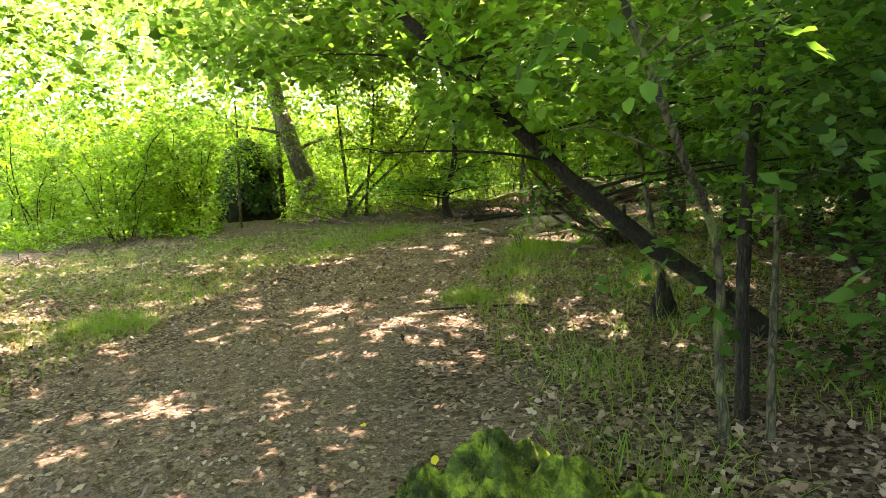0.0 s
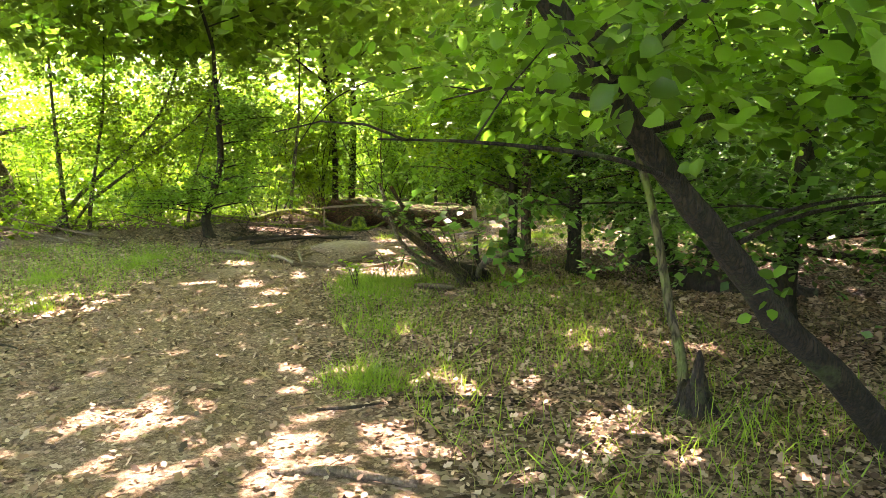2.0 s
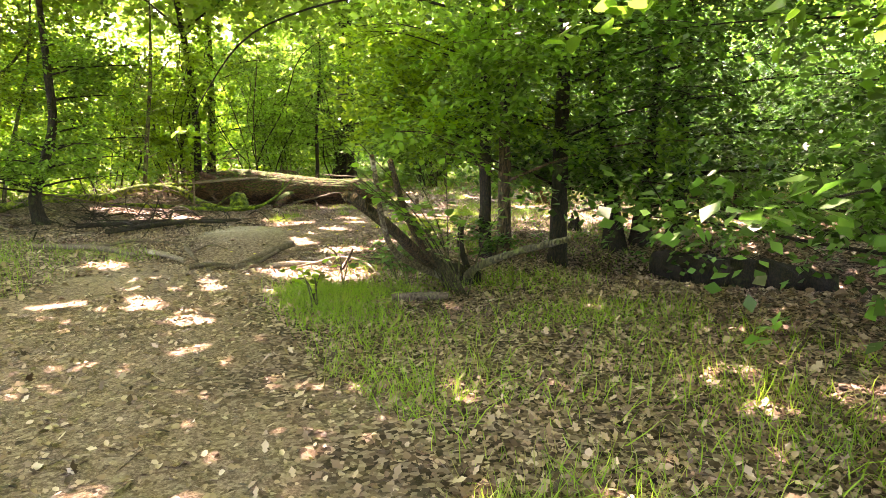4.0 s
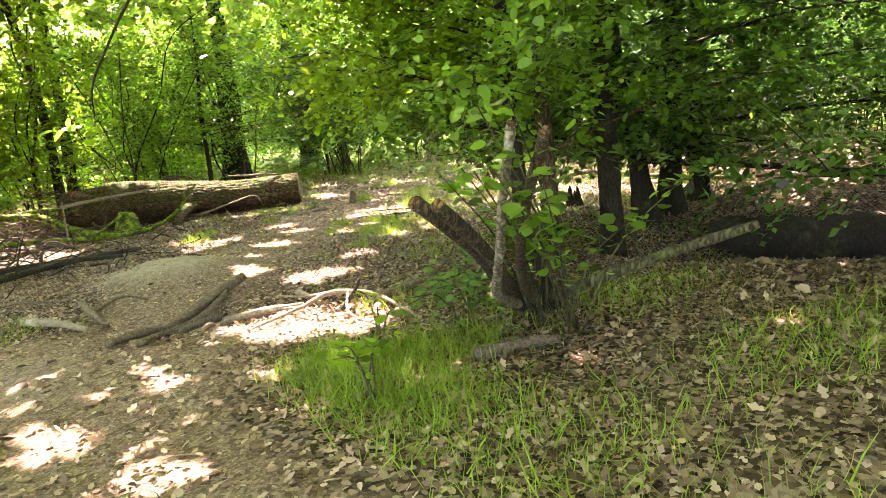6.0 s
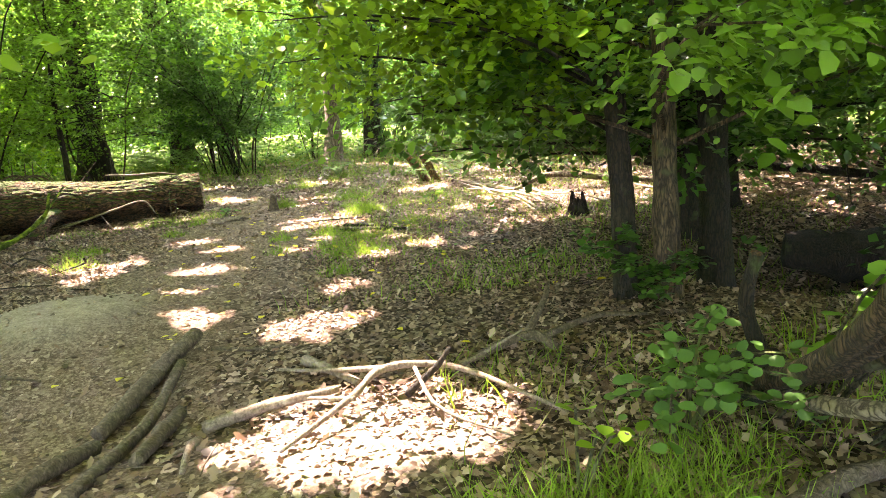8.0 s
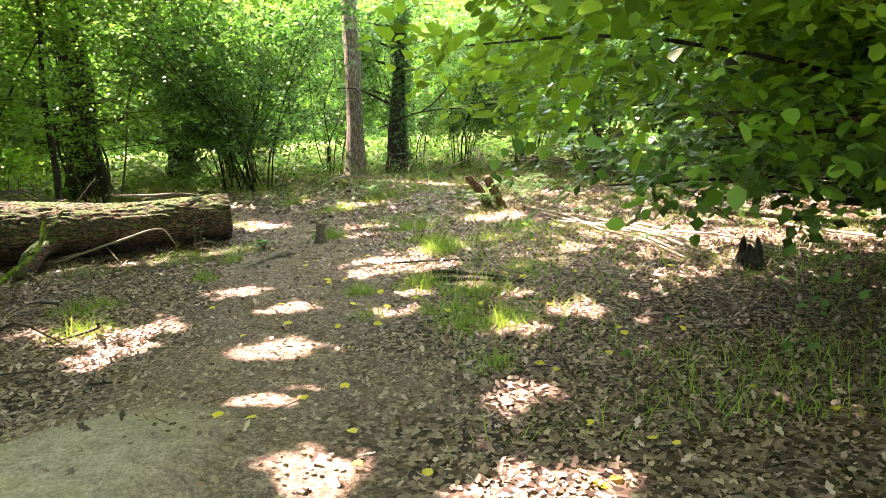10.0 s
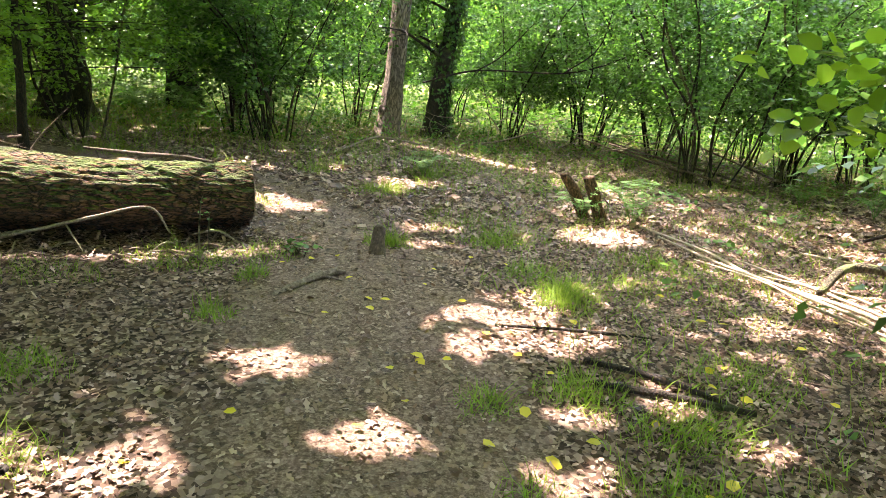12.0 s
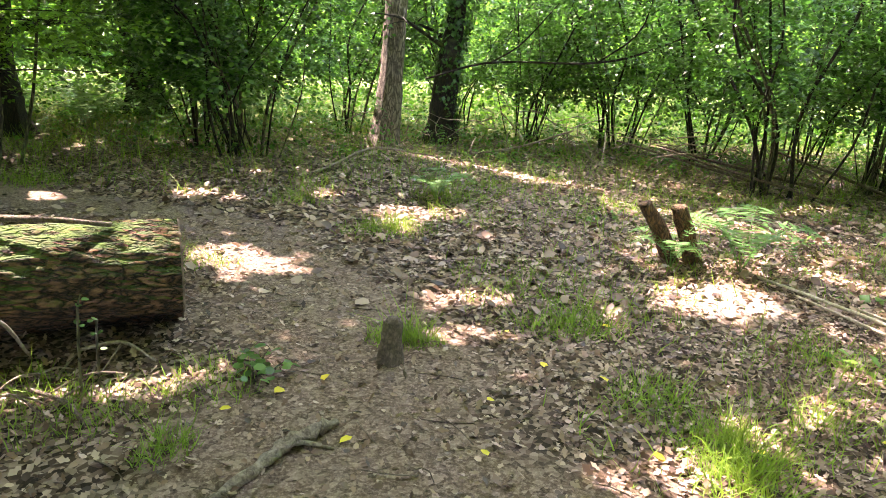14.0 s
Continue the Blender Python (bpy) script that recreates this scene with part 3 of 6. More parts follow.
tree("snag", [(4.08, 1.78, 0), (4.05, 1.87, 0.25), (3.95, 1.9, 0.61), (3.84, 1.93, 1.14), (3.7, 2.0, 1.58), (3.52, 2.09, 2.1), (3.31, 2.25, 2.7), (3.1, 2.4, 3.6)],
     [0.036, 0.032, 0.028, 0.025, 0.021, 0.014], "thin leaning pole rising from a broken rotten stump", MAT_BARK_GREEN, MAT_LEAF, limbs=7, low=0.6, high=1.0, reach=1.1, rise=0.3, sprays=70, leaves=14, length=0.4, leaf=0.075, seed=25, floor=1.8)


def broken_stump(base, tall, wide, label, shards, seed, mat=None, name="stump"):
    """A rotten stump of upright splinters round a hollow middle."""
    rng = np.random.default_rng(seed)
    x, y, z = ground_at(*base)
    ob = thing(name, (x, y, z), label, "stump")
    for k in range(shards):
        a = 2 * math.pi * k / shards + rng.uniform(-0.3, 0.3)
        h = tall * rng.uniform(0.35, 1.0)
        c, s = math.cos(a) * wide * 0.55, math.sin(a) * wide * 0.55
        pts = [(x + c * 1.5, y + s * 1.5, z - 0.06), (x + c, y + s, z + h * 0.3), (x + c * 0.85, y + s * 0.85, z + h * 0.75), (x + c * 0.8, y + s * 0.8, z + h)]
        part("shard", *tube(pts, [wide * 0.42, wide * 0.3, wide * 0.22, wide * 0.06], 7, 9, 0.16, seed + k), mat or MAT_ROT, ob, smooth=False)
    return ob


broken_stump((4.16, 1.72), 0.42, 0.15, "dark rotten broken stump with upright splinters", 6, 31, MAT_BARK)

# multi-stemmed tree with dark trunks behind the cut stump
for k, (a, b, r, s) in enumerate([((0.17, 6.95), (0.1, 7.1), 0.075, 41), ((0.43, 6.87), (0.4, 6.95), 0.08, 42), ((1.02, 7.4), (1.0, 7.6), 0.105, 43)]):
    (ax, ay), (bx, by) = a, b
    # Leaf copy goes bright, middle, dark by stem to put light and shade in.
    hornbeam = tree("tree", [(ax, ay, 0), (ax * 0.8 + bx * 0.2, ay * 0.8 + by * 0.2, 0.7), (ax * 0.5 + bx * 0.5, ay * 0.5 + by * 0.5, 1.6), (bx, by, 3.2), (bx - 0.1, by + 0.3, 5.5)],
         [r * 1.15, r, r * 0.9, r * 0.7, r * 0.4], "dark trunk of a many-stemmed hornbeam", MAT_BARK_BROWN if k == 1 else MAT_BARK, (MAT_LEAF_BRIGHT, MAT_LEAF, MAT_LEAF_DARK)[k], limbs=17 if k == 0 else 13, low=0.38 if k == 0 else 0.3, high=0.7 if k == 0 else 0.95, reach=2.1 if k == 0 else 2.3, rise=0.42 if k == 0 else 0.3, toward=2.45 if k == 0 else None,
         sprays=760 if k == 0 else 640, leaves=15, length=0.48, leaf=0.072, seed=s, sides=12, group="hornbeam trunks", lobes=3, flare=0.25, floor=1.6 if k == 0 else 1.35, high_crown=((12, 6.4, 700), (10.5, 5.6, 320), None)[k])
    if k == 1:
        rng = np.random.default_rng(46)
        c = [(0.42, 6.9, 1.9), (0.55, 6.4, 2.3), (0.68, 5.9, 2.45), (0.78, 5.4, 2.3)]
        part("limb", *tube(c, [0.022, 0.014, 0.006], 6, 14, 0.06, 46), MAT_BARK, hornbeam, smooth=True)
        at = np.array((0.72, 5.85, 2.45)) + rng.normal(0, 1, (300, 3)) * (0.5, 0.4, 0.5)
        at[:, 2] = np.maximum(at[:, 2], 1.55 + 0.3 * rng.random(300))
        part("crown", *foliage(at, rng.normal(0, 1, (300, 3)), rng, 13, 0.4, 0.07, True), MAT_LEAF, hornbeam)
    if k == 0:
        rng = np.random.default_rng(47)
        c = [(0.06, 7.05, 2.3), (-0.7, 7.9, 2.75), (-1.3, 8.9, 2.5), (-1.6, 9.4, 2.0), (-1.72, 9.6, 1.65)]
        part("limb", *tube(c, [0.022, 0.016, 0.011, 0.006], 7, 24, 0.06, 47), MAT_BARK_PALE, hornbeam, smooth=True)
        C = smooth_path(c, 40)[14:]
        at = C[rng.integers(0, len(C), 46)] + rng.normal(0, 0.16, (46, 3))
        part("crown", *foliage(at, rng.normal(0, 1, (46, 3)), rng, 12, 0.32, 0.066, True, False), MAT_LEAF_BRIGHT, hornbeam)
        c = [(0.05, 7.1, 3.1), (-1.0, 6.3, 3.25), (-1.9, 5.2, 2.75), (-2.22, 4.62, 2.0), (-2.19, 4.42, 1.63)]
        part("limb", *tube(c, [0.02, 0.014, 0.009, 0.003], 6, 24, 0.06, 48), MAT_BARK, hornbeam, smooth=True)
        C = smooth_path(c, 40)
        at = np.concatenate([C[20:36][rng.integers(0, 16, 5)] + rng.normal(0, 0.1, (5, 3)), C[[37, 39]] + (0, 0, 0.02)])
        part("crown", *foliage(at, rng.normal(0, 1, (7, 3)), rng, 7, 0.24, 0.07, True, False), MAT_LEAF, hornbeam)
        tips = np.array([(-2.23, 4.40, 1.60), (-2.19, 4.41, 1.585), (-2.25, 4.42, 1.57), (-2.15, 4.42, 1.61), (-2.08, 4.45, 1.625), (-2.0, 4.5, 1.61)])
        for p, size in zip(tips, (0.07, 0.08, 0.06, 0.055, 0.05, 0.045)):
            part("leaf", *scatter(p[None], frames_from(rng.normal(0, 0.5, (1, 3)) + (0.2, -0.6, 1), rng.uniform(0, 6.28, 1)), np.array([size]), ROUND_V, ROUND_F), MAT_LEAF_BRIGHT, hornbeam)
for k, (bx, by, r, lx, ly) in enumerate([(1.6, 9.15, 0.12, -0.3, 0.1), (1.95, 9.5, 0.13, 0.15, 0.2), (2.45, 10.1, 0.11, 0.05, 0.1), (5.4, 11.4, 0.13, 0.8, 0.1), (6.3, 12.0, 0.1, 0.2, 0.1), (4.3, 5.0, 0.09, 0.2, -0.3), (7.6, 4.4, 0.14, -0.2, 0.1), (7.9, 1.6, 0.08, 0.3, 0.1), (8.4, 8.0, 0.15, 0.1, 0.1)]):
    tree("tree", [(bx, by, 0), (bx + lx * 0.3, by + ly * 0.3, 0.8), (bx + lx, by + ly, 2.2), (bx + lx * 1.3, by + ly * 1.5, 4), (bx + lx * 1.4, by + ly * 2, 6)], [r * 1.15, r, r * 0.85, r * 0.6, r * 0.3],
         "dark hornbeam trunk with low leafy sprays in shade-darkened green", MAT_BARK, MAT_LEAF_DARK, limbs=18, low=0.18, high=0.95, reach=2.5, rise=0.1, sprays=1000, leaves=15, length=0.5, leaf=0.085, quads=False, seed=60 + k,
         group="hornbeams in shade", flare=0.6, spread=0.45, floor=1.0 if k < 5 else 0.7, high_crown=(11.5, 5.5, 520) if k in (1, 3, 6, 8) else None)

# sapling by the bank, with a round leafy head
# Its wide high crown is out of sight, added to shade the path.
tree("sapling", [(-8.9, 8.0, 0), (-8.98, 7.95, 0.5), (-8.82, 8.05, 1.1), (-8.6, 8.15, 1.9), (-8.55, 8.1, 2.9), (-8.5, 8.0, 4.6)], [0.12, 0.1, 0.085, 0.07, 0.045], "dark sapling with flat spreading leaf sprays", MAT_BARK, MAT_LEAF,
     limbs=26, low=0.22, high=0.85, reach=1.9, rise=0.16, sprays=900, leaves=15, length=0.45, leaf=0.07, seed=81, floor=0.9, high_crown=(9.5, 8.0, 1500))
# far oak that leans, with ivy-grown stump beside it
tree("oak", [(-17.0, 7.0, 0), (-17.4, 6.85, 1.2), (-18.0, 6.5, 3.0), (-18.6, 6.2, 5.2), (-19.0, 6.0, 8.0)], [0.5, 0.36, 0.33, 0.3, 0.2], "tall ridged oak trunk leaning slightly, sunlit", MAT_BARK_OAK, MAT_LEAF_BRIGHT,
     limbs=10, low=0.45, high=1.0, reach=3.2, rise=0.3, sprays=260, leaves=12, length=0.8, leaf=0.13, seed=82, sides=16, quads=False, high_crown=(14, 6.5, 800))
for k, (bx, by, lx, ly, r) in enumerate([(-18.2, 6.0, -0.2, 0.1, 0.12), (-13.5, 6.8, -0.3, 0.0, 0.07), (-13.7, 7.5, 0.2, 0.5, 0.06), (-14.4, 6.9, 1.3, 2.6, 0.07), (-14.0, 7.0, 2.2, 3.0, 0.05), (-12.0, 9.5, 0.5, 0.6, 0.05), (-14.6, 3.2, -0.7, 0.4, 0.05), (-10.3, 12.0, 0.2, 0.3, 0.06)]):
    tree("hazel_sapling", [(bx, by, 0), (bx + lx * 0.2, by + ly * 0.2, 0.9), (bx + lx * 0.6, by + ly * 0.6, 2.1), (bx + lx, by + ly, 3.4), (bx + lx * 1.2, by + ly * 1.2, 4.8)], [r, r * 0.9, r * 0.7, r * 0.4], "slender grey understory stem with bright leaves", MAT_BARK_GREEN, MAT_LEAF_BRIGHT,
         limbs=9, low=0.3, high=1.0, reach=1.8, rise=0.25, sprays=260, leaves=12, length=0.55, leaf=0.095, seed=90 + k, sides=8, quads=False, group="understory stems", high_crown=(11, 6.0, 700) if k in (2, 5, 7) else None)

# far side of the clearing: straight oak, ivy-dark trunk beside it, others
tree("oak", [(-3.3, 22.7, 0), (-3.22, 22.7, 1.2), (-3.15, 22.75, 3.0), (-3.1, 22.8, 6.0), (-3.0, 22.9, 9.0)], [0.25, 0.21, 0.195, 0.18, 0.15], "straight pale brown oak trunk with ridged bark", MAT_BARK_OAK, MAT_LEAF,
     limbs=8, low=0.55, high=1.0, reach=3.0, rise=0.3, sprays=200, leaves=12, length=0.7, leaf=0.11, seed=101, sides=18, quads=False, flare=0.25, lobes=5, high_crown=(14, 6.5, 600))
ivy_oak = tree("ivy_tree", [(-2.15, 23.5, 0), (-2.1, 23.5, 1.2), (-1.95, 23.6, 2.6), (-1.75, 23.6, 4.6)], [0.28, 0.22, 0.17, 0.1], "dark trunk wrapped in ivy", MAT_BARK, MAT_LEAF_DARK, limbs=12, low=0.4, high=1.0, reach=2.2, sprays=200, leaves=12, length=0.6, leaf=0.11, seed=102, quads=False)
rng = np.random.default_rng(103)
h, a = rng.uniform(0.1, 4.4, 2600), rng.uniform(0, 2 * np.pi, 2600)
r = 0.19 + 0.1 * rng.random(2600) + 0.06 * np.sin(3 * h + a)
N = np.stack([np.cos(a), np.sin(a), 0.5 + 0 * a], 1) + rng.normal(0, 0.35, (2600, 3))
part("ivy", *scatter(np.stack([-2.15 + 0.085 * h + r * np.cos(a), 23.5 + 0.03 * h + r * np.sin(a), h], 1), frames_from(N, rng.uniform(0, 6.28, 2600)), rng.uniform(0.06, 0.12, 2600), CARD_V, CARD_F), MAT_IVY, ivy_oak)
for k, (bx, by, r, lx, ly) in enumerate([(-9.0, 27.0, 0.36, -0.3, 0), (-9.9, 21.9, 0.36, 0.1, 0.1), (-7.2, 26.0, 0.14, -1.0, 0.3), (-13.5, 18.5, 0.15, 0.1, 0.1), (9.5, 16.5, 0.16, 0.2, 0.2), (12.0, 12.5, 0.2, 0.1, 0.1)]):
    tree("tree", [(bx, by, 0), (bx + lx * 0.3, by + ly * 0.3, 1.0), (bx + lx, by + ly, 3.0), (bx + lx * 1.3, by + ly, 5.5), (bx + lx, by, 8)], [r * 1.2, r, r * 0.9, r * 0.7, r * 0.4], "dark broad woodland trunk with ivy and low leaves", MAT_BARK, MAT_LEAF,
         limbs=12, low=0.22, high=1.0, reach=3.0, rise=0.18, sprays=520, leaves=13, length=0.65, leaf=0.105, seed=110 + k, sides=12, quads=False, group="trunks beyond the clearing", floor=1.0, high_crown=(13, 6.0, 600) if k != 2 else None)

tree("beech_sapling", [(-8.6, 17.6, 0), (-8.55, 17.6, 1.0), (-8.6, 17.7, 2.2), (-8.5, 17.8, 3.6), (-8.5, 17.9, 5.0)], [0.07, 0.06, 0.05, 0.035, 0.02], "young tree with flat layered green sprays", MAT_BARK, MAT_LEAF,
     limbs=26, low=0.22, high=1.0, reach=2.4, rise=0.12, sprays=1100, leaves=14, length=0.5, leaf=0.085, seed=131, quads=False, floor=1.3)


def hazel(base, stems, tall, seed, label, leaf_mat, sprays=112, lean=0.55, skirt=0.35, leaf=0.085):
    """A coppiced hazel: many thin stems from one stool."""
    rng = np.random.default_rng(seed)
    x, y, z = ground_at(*base)
    ob = thing("hazel_bush", (x, y, z), label, "bush", "hazels round the clearing")
    P, D = [], []
    for k in range(stems):
        a = rng.uniform(0, 2 * math.pi)
        d = np.array([math.cos(a), math.sin(a), 0.0])
        h, l, r = tall * rng.uniform(0.7, 1.1), lean * tall * rng.uniform(0.2, 0.75), rng.uniform(0.010, 0.028)
        b = np.array([x, y, z]) + d * rng.uniform(0.05, 0.5)
        w = [rng.normal(0, 0.16, 3) * (1, 1, 0.3) for _ in range(3)]
        c = [b - (0, 0, 0.08), b + d * l * 0.12 + w[0] + (0, 0, h * 0.25), b + d * l * 0.4 + w[1] + (0, 0, h * 0.55), b + d * l * 0.8 + w[2] + (0, 0, h * 0.85), b + d * l * 1.25 + (0, 0, h)]
        part("stem", *tube(c, [r, r * 0.8, r * 0.35], 6, 14, 0.05, seed + k), MAT_BARK if k % 3 else MAT_BARK_GREEN, ob, smooth=True)
        C = smooth_path(c, 24)
        P.append(C[5:]), D.append(np.repeat(d[None], 19, 0))
    P, D = np.concatenate(P), np.concatenate(D)
    k = rng.integers(0, len(P), sprays * stems // 2)
    Q = P[k] + rng.normal(0, 0.4, (len(k), 3))
    low = Q[:, 2] < skirt * (0.75 + 0.5 * rng.random(len(Q)))
    Q[low, 2] = (skirt + (tall - skirt) * rng.random(len(Q)) ** 1.3)[low]
    part("crown", *foliage(Q, D[k] + rng.normal(0, 0.6, (len(k), 3)), rng, 12, 0.5, leaf, False), leaf_mat, ob)
    return ob


for k, (x, y, n, h, m) in enumerate([(-5.5, 20.5, 20, 4.2, MAT_LEAF), (-6.4, 21.3, 9, 4.0, MAT_LEAF), (2.3, 18.9, 13, 4.6, MAT_LEAF), (4.3, 19.5, 15, 4.2, MAT_LEAF), (6.4, 20.4, 10, 4.0, MAT_LEAF), (-0.3, 24.0, 13, 4.0, MAT_LEAF), (1.6, 23.5, 13, 4.2, MAT_LEAF_DARK),
                                     (-4.2, 24.5, 7, 4.0, MAT_LEAF), (7.6, 17.4, 9, 4.2, MAT_LEAF), (9.0, 13.5, 9, 4.2, MAT_LEAF_DARK), (3.6, 14.9, 5, 3.4, MAT_LEAF), (-11.5, 14.6, 10, 4.4, MAT_LEAF_BRIGHT), (-15.5, 11.0, 10, 4.4, MAT_LEAF_BRIGHT), (-20, 9, 10, 4.6, MAT_LEAF_BRIGHT),
                                     (-16.5, 2.0, 9, 3.6, MAT_LEAF_BRIGHT), (-14.5, -0.6, 9, 3.2, MAT_LEAF_BRIGHT), (-21, -1.5, 10, 4.2, MAT_LEAF_BRIGHT), (-9.8, 16.0, 9, 4.4, MAT_LEAF), (-8.2, 19.0, 8, 4.6, MAT_LEAF), (-12.6, 13.0, 8, 4.4, MAT_LEAF_BRIGHT), (-14.2, 16.5, 9, 4.8, MAT_LEAF_BRIGHT), (-18.5, 12.5, 10, 5, MAT_LEAF_BRIGHT), (-11.2, 20.0, 9, 5, MAT_LEAF), (-17.5, 1.4, 7, 3.6, MAT_LEAF_BRIGHT), (-22.5, 3.0, 10, 4.6, MAT_LEAF_BRIGHT), (-18.0, -2.6, 10, 4.2, MAT_LEAF_BRIGHT), (2.9, 22.2, 9, 4.6, MAT_LEAF), (5.2, 22.6, 9, 4.6, MAT_LEAF), (-1.6, 26.0, 9, 4.6, MAT_LEAF_BRIGHT), (8.2, 21.8, 9, 4.6, MAT_LEAF), (9.8, 19.6, 9, 4.6, MAT_LEAF), (7.2, 2.4, 7, 3.0, MAT_LEAF_DARK), (6.4, 4.0, 8, 3.4, MAT_LEAF_DARK), (8.6, 0.2, 8, 3.0, MAT_LEAF_DARK), (7.0, 14.0, 9, 4.2, MAT_LEAF_DARK), (10.2, 10.4, 9, 4.2, MAT_LEAF_DARK)]):
    # Bushes beyond the clearing take the darker copy, which paints in their shade.
    hazel((x, y), n, h, 200 + k, "many-stemmed hazel bush with green leaves", MAT_LEAF_DARK if x > -7 and y > 13 else m, 110 if x < -7 else 210, 0.75, 1.1 if y > 13 and x > -8 else 0.5, 0.13 if x < -11 else 0.085)


# ---- ivy-grown stump far down the path ----
def ivy_mass(name, base, tall, wide, label, seed, count, core=MAT_BARK, leaf=0.11):
    rng = np.random.default_rng(seed)
    x, y, z = ground_at(*base)
    ob = thing(name, (x, y, z), label, "stump")
    part("trunk", *tube([(x, y, z - 0.1), (x, y, z + tall * 0.4), (x + 0.1, y, z + tall)], [wide * 0.5, wide * 0.42, wide * 0.36], 14, 12, 0.1, seed, flare=0.5), core, ob, smooth=True)
    h, a = rng.uniform(0.12, 1.1, count) * tall, rng.uniform(0, 2 * np.pi, count)
    r = wide * (0.42 + 0.3 * rng.random(count)) * (1 + 0.2 * np.sin(3 * a + 1.7 * h)) * np.sqrt(np.clip(1.25 - (h / tall) ** 4, 0.05, 1))
    P = np.stack([x + r * np.cos(a), y + r * np.sin(a), z + h], 1)
    N = np.stack([np.cos(a), np.sin(a), 0.5 + 0 * a], 1) + rng.normal(0, 0.35, (count, 3))
    part("ivy", *scatter(P, frames_from(N, rng.uniform(0, 6.28, count)), leaf * rng.uniform(0.7, 1.3, count), LEAF_V, LEAF_F), MAT_IVY, ob)
    return ob


ivy_mass("ivy_stump", (-19.0, 4.9), 2.9, 1.7, "broad old stump covered in dark ivy", 301, 5200, leaf=0.16)

# ---- the cut many-stemmed stump ----
def cut_stump():
    x, y, z = ground_at(0.18, 5.5)
    ob = thing("cut_coppice_stump", (x, y, z), "old coppice stump with sawn stems leaning over the ditch", "stump")
    part("stool", *tube([(x + 0.25, y + 0.1, z - 0.1), (x + 0.1, y, z + 0.1), (x - 0.12, y - 0.35, z + 0.24)], [0.18, 0.13, 0.07], 12, 10, 0.16, 5), MAT_BARK, ob, smooth=True)
    stems = [([(x, y, z + 0.05), (0.08, 4.85, 0.4), (-0.02, 4.4, 0.72), (-0.235, 3.95, 1.07)], [0.05, 0.042, 0.038, 0.037], MAT_BARK_BROWN),
             ([(x, y, z + 0.05), (0.12, 4.85, 0.4), (0.05, 4.4, 0.70), (-0.11, 3.88, 1.055)], [0.05, 0.042, 0.037, 0.037], MAT_BARK_BROWN),
             ([(x, y, z + 0.05), (0.08, 4.6, 0.38), (0.12, 4.1, 0.62), (0.17, 3.85, 0.84), (0.216, 3.66, 1.1), (0.29, 3.41, 1.41)], [0.042, 0.03, 0.024, 0.021, 0.02, 0.019], MAT_BARK_PALE),
             ([(x + 0.1, y, z + 0.05), (0.22, 4.7, 0.48), (0.28, 4.06, 0.93), (0.42, 3.46, 1.37)], [0.045, 0.032, 0.026, 0.024], MAT_BARK_BROWN),
             ([(x + 0.2, y, z + 0.1), (0.65, 5.1, 0.3), (1.1, 4.9, 0.5), (1.6, 4.8, 0.66)], [0.05, 0.036, 0.032, 0.026], MAT_BARK_GREEN),
             ([(x + 0.2, y + 0.1, z + 0.1), (0.28, 5.6, 0.4), (0.3, 5.55, 0.66)], [0.04, 0.034, 0.03], MAT_BARK)]
    for k, (c, r, m) in enumerate(stems):
        s = part("stem", *tube(c, r, 10, 14, 0.07, 400 + k), m, ob, smooth=True)
        C = smooth_path(c, 20)
        d = (C[-1] - C[-2]) / np.linalg.norm(C[-1] - C[-2])
        part("cut_end", *tube([C[-1] - d * 0.004, C[-1] + d * 0.006], [r[-1] * 0.96, r[-1] * 0.9], 10, 2, 0.03, k), MAT_ROT, s, "sawn reddish wood")
    return ob


cut_stump()


def leafy_shoots(name, base, tips, label, seed, leaf=0.11, per=7, mat=None, category="shrub"):
    """Thin shoots with broad rounded leaves in pairs."""
    rng = np.random.default_rng(seed)
    x, y, z = ground_at(*base)
    ob = thing(name, (x, y, z), label, category)
    L, W = [], []
    for k, tip in enumerate(tips):
        b, e = np.array([x, y, z - 0.03]) + rng.normal(0, 0.04, 3) * (1, 1, 0), np.array(tip, float)
        c = [b, b * 0.55 + e * 0.45 + (0, 0, min(0.18, 0.5 * (e[2] - z))), e]
        part("shoot", *tube(c, [0.008, 0.006, 0.003], 5, 10, 0.03, k), MAT_BARK_GREEN, ob)
        C = smooth_path(c, 30)[10:]
        q = C[rng.integers(0, len(C), per)]
        W.append(q + rng.normal(0, 0.03, q.shape))
    P = np.concatenate(W)
    N = np.stack([rng.normal(0, 0.35, len(P)), rng.normal(0, 0.35, len(P)), np.ones(len(P))], 1)
    part("leaves", *scatter(P, frames_from(N, rng.uniform(0, 6.28, len(P))), leaf * rng.uniform(0.6, 1.15, len(P)), ROUND_V, ROUND_F), mat or MAT_LEAF, ob)
    return ob


leafy_shoots("hazel_shoots", (0.3, 5.2), [(-0.11, 3.93, 1.22), (0.01, 3.81, 1.26), (0.1, 3.68, 1.22), (0.14, 3.66, 1.16), (0.45, 3.9, 1.25), (0.6, 4.2, 1.4)],
             "hazel shoots with broad rounded green leaves", 411, 0.085, 16, MAT_LEAF)
leafy_shoots("hazel_shoots", (0.5, 5.0), [(0.22, 3.32, 1.23), (0.26, 3.19, 1.28), (0.31, 3.17, 1.3), (0.4, 3.2, 1.17), (0.19, 3.2, 1.48), (0.3, 3.2, 1.5), (0.8, 4.0, 0.9), (1.1, 4.4, 1.0)],
             "hazel shoots with broad rounded green leaves", 416, 0.085, 15, MAT_LEAF)
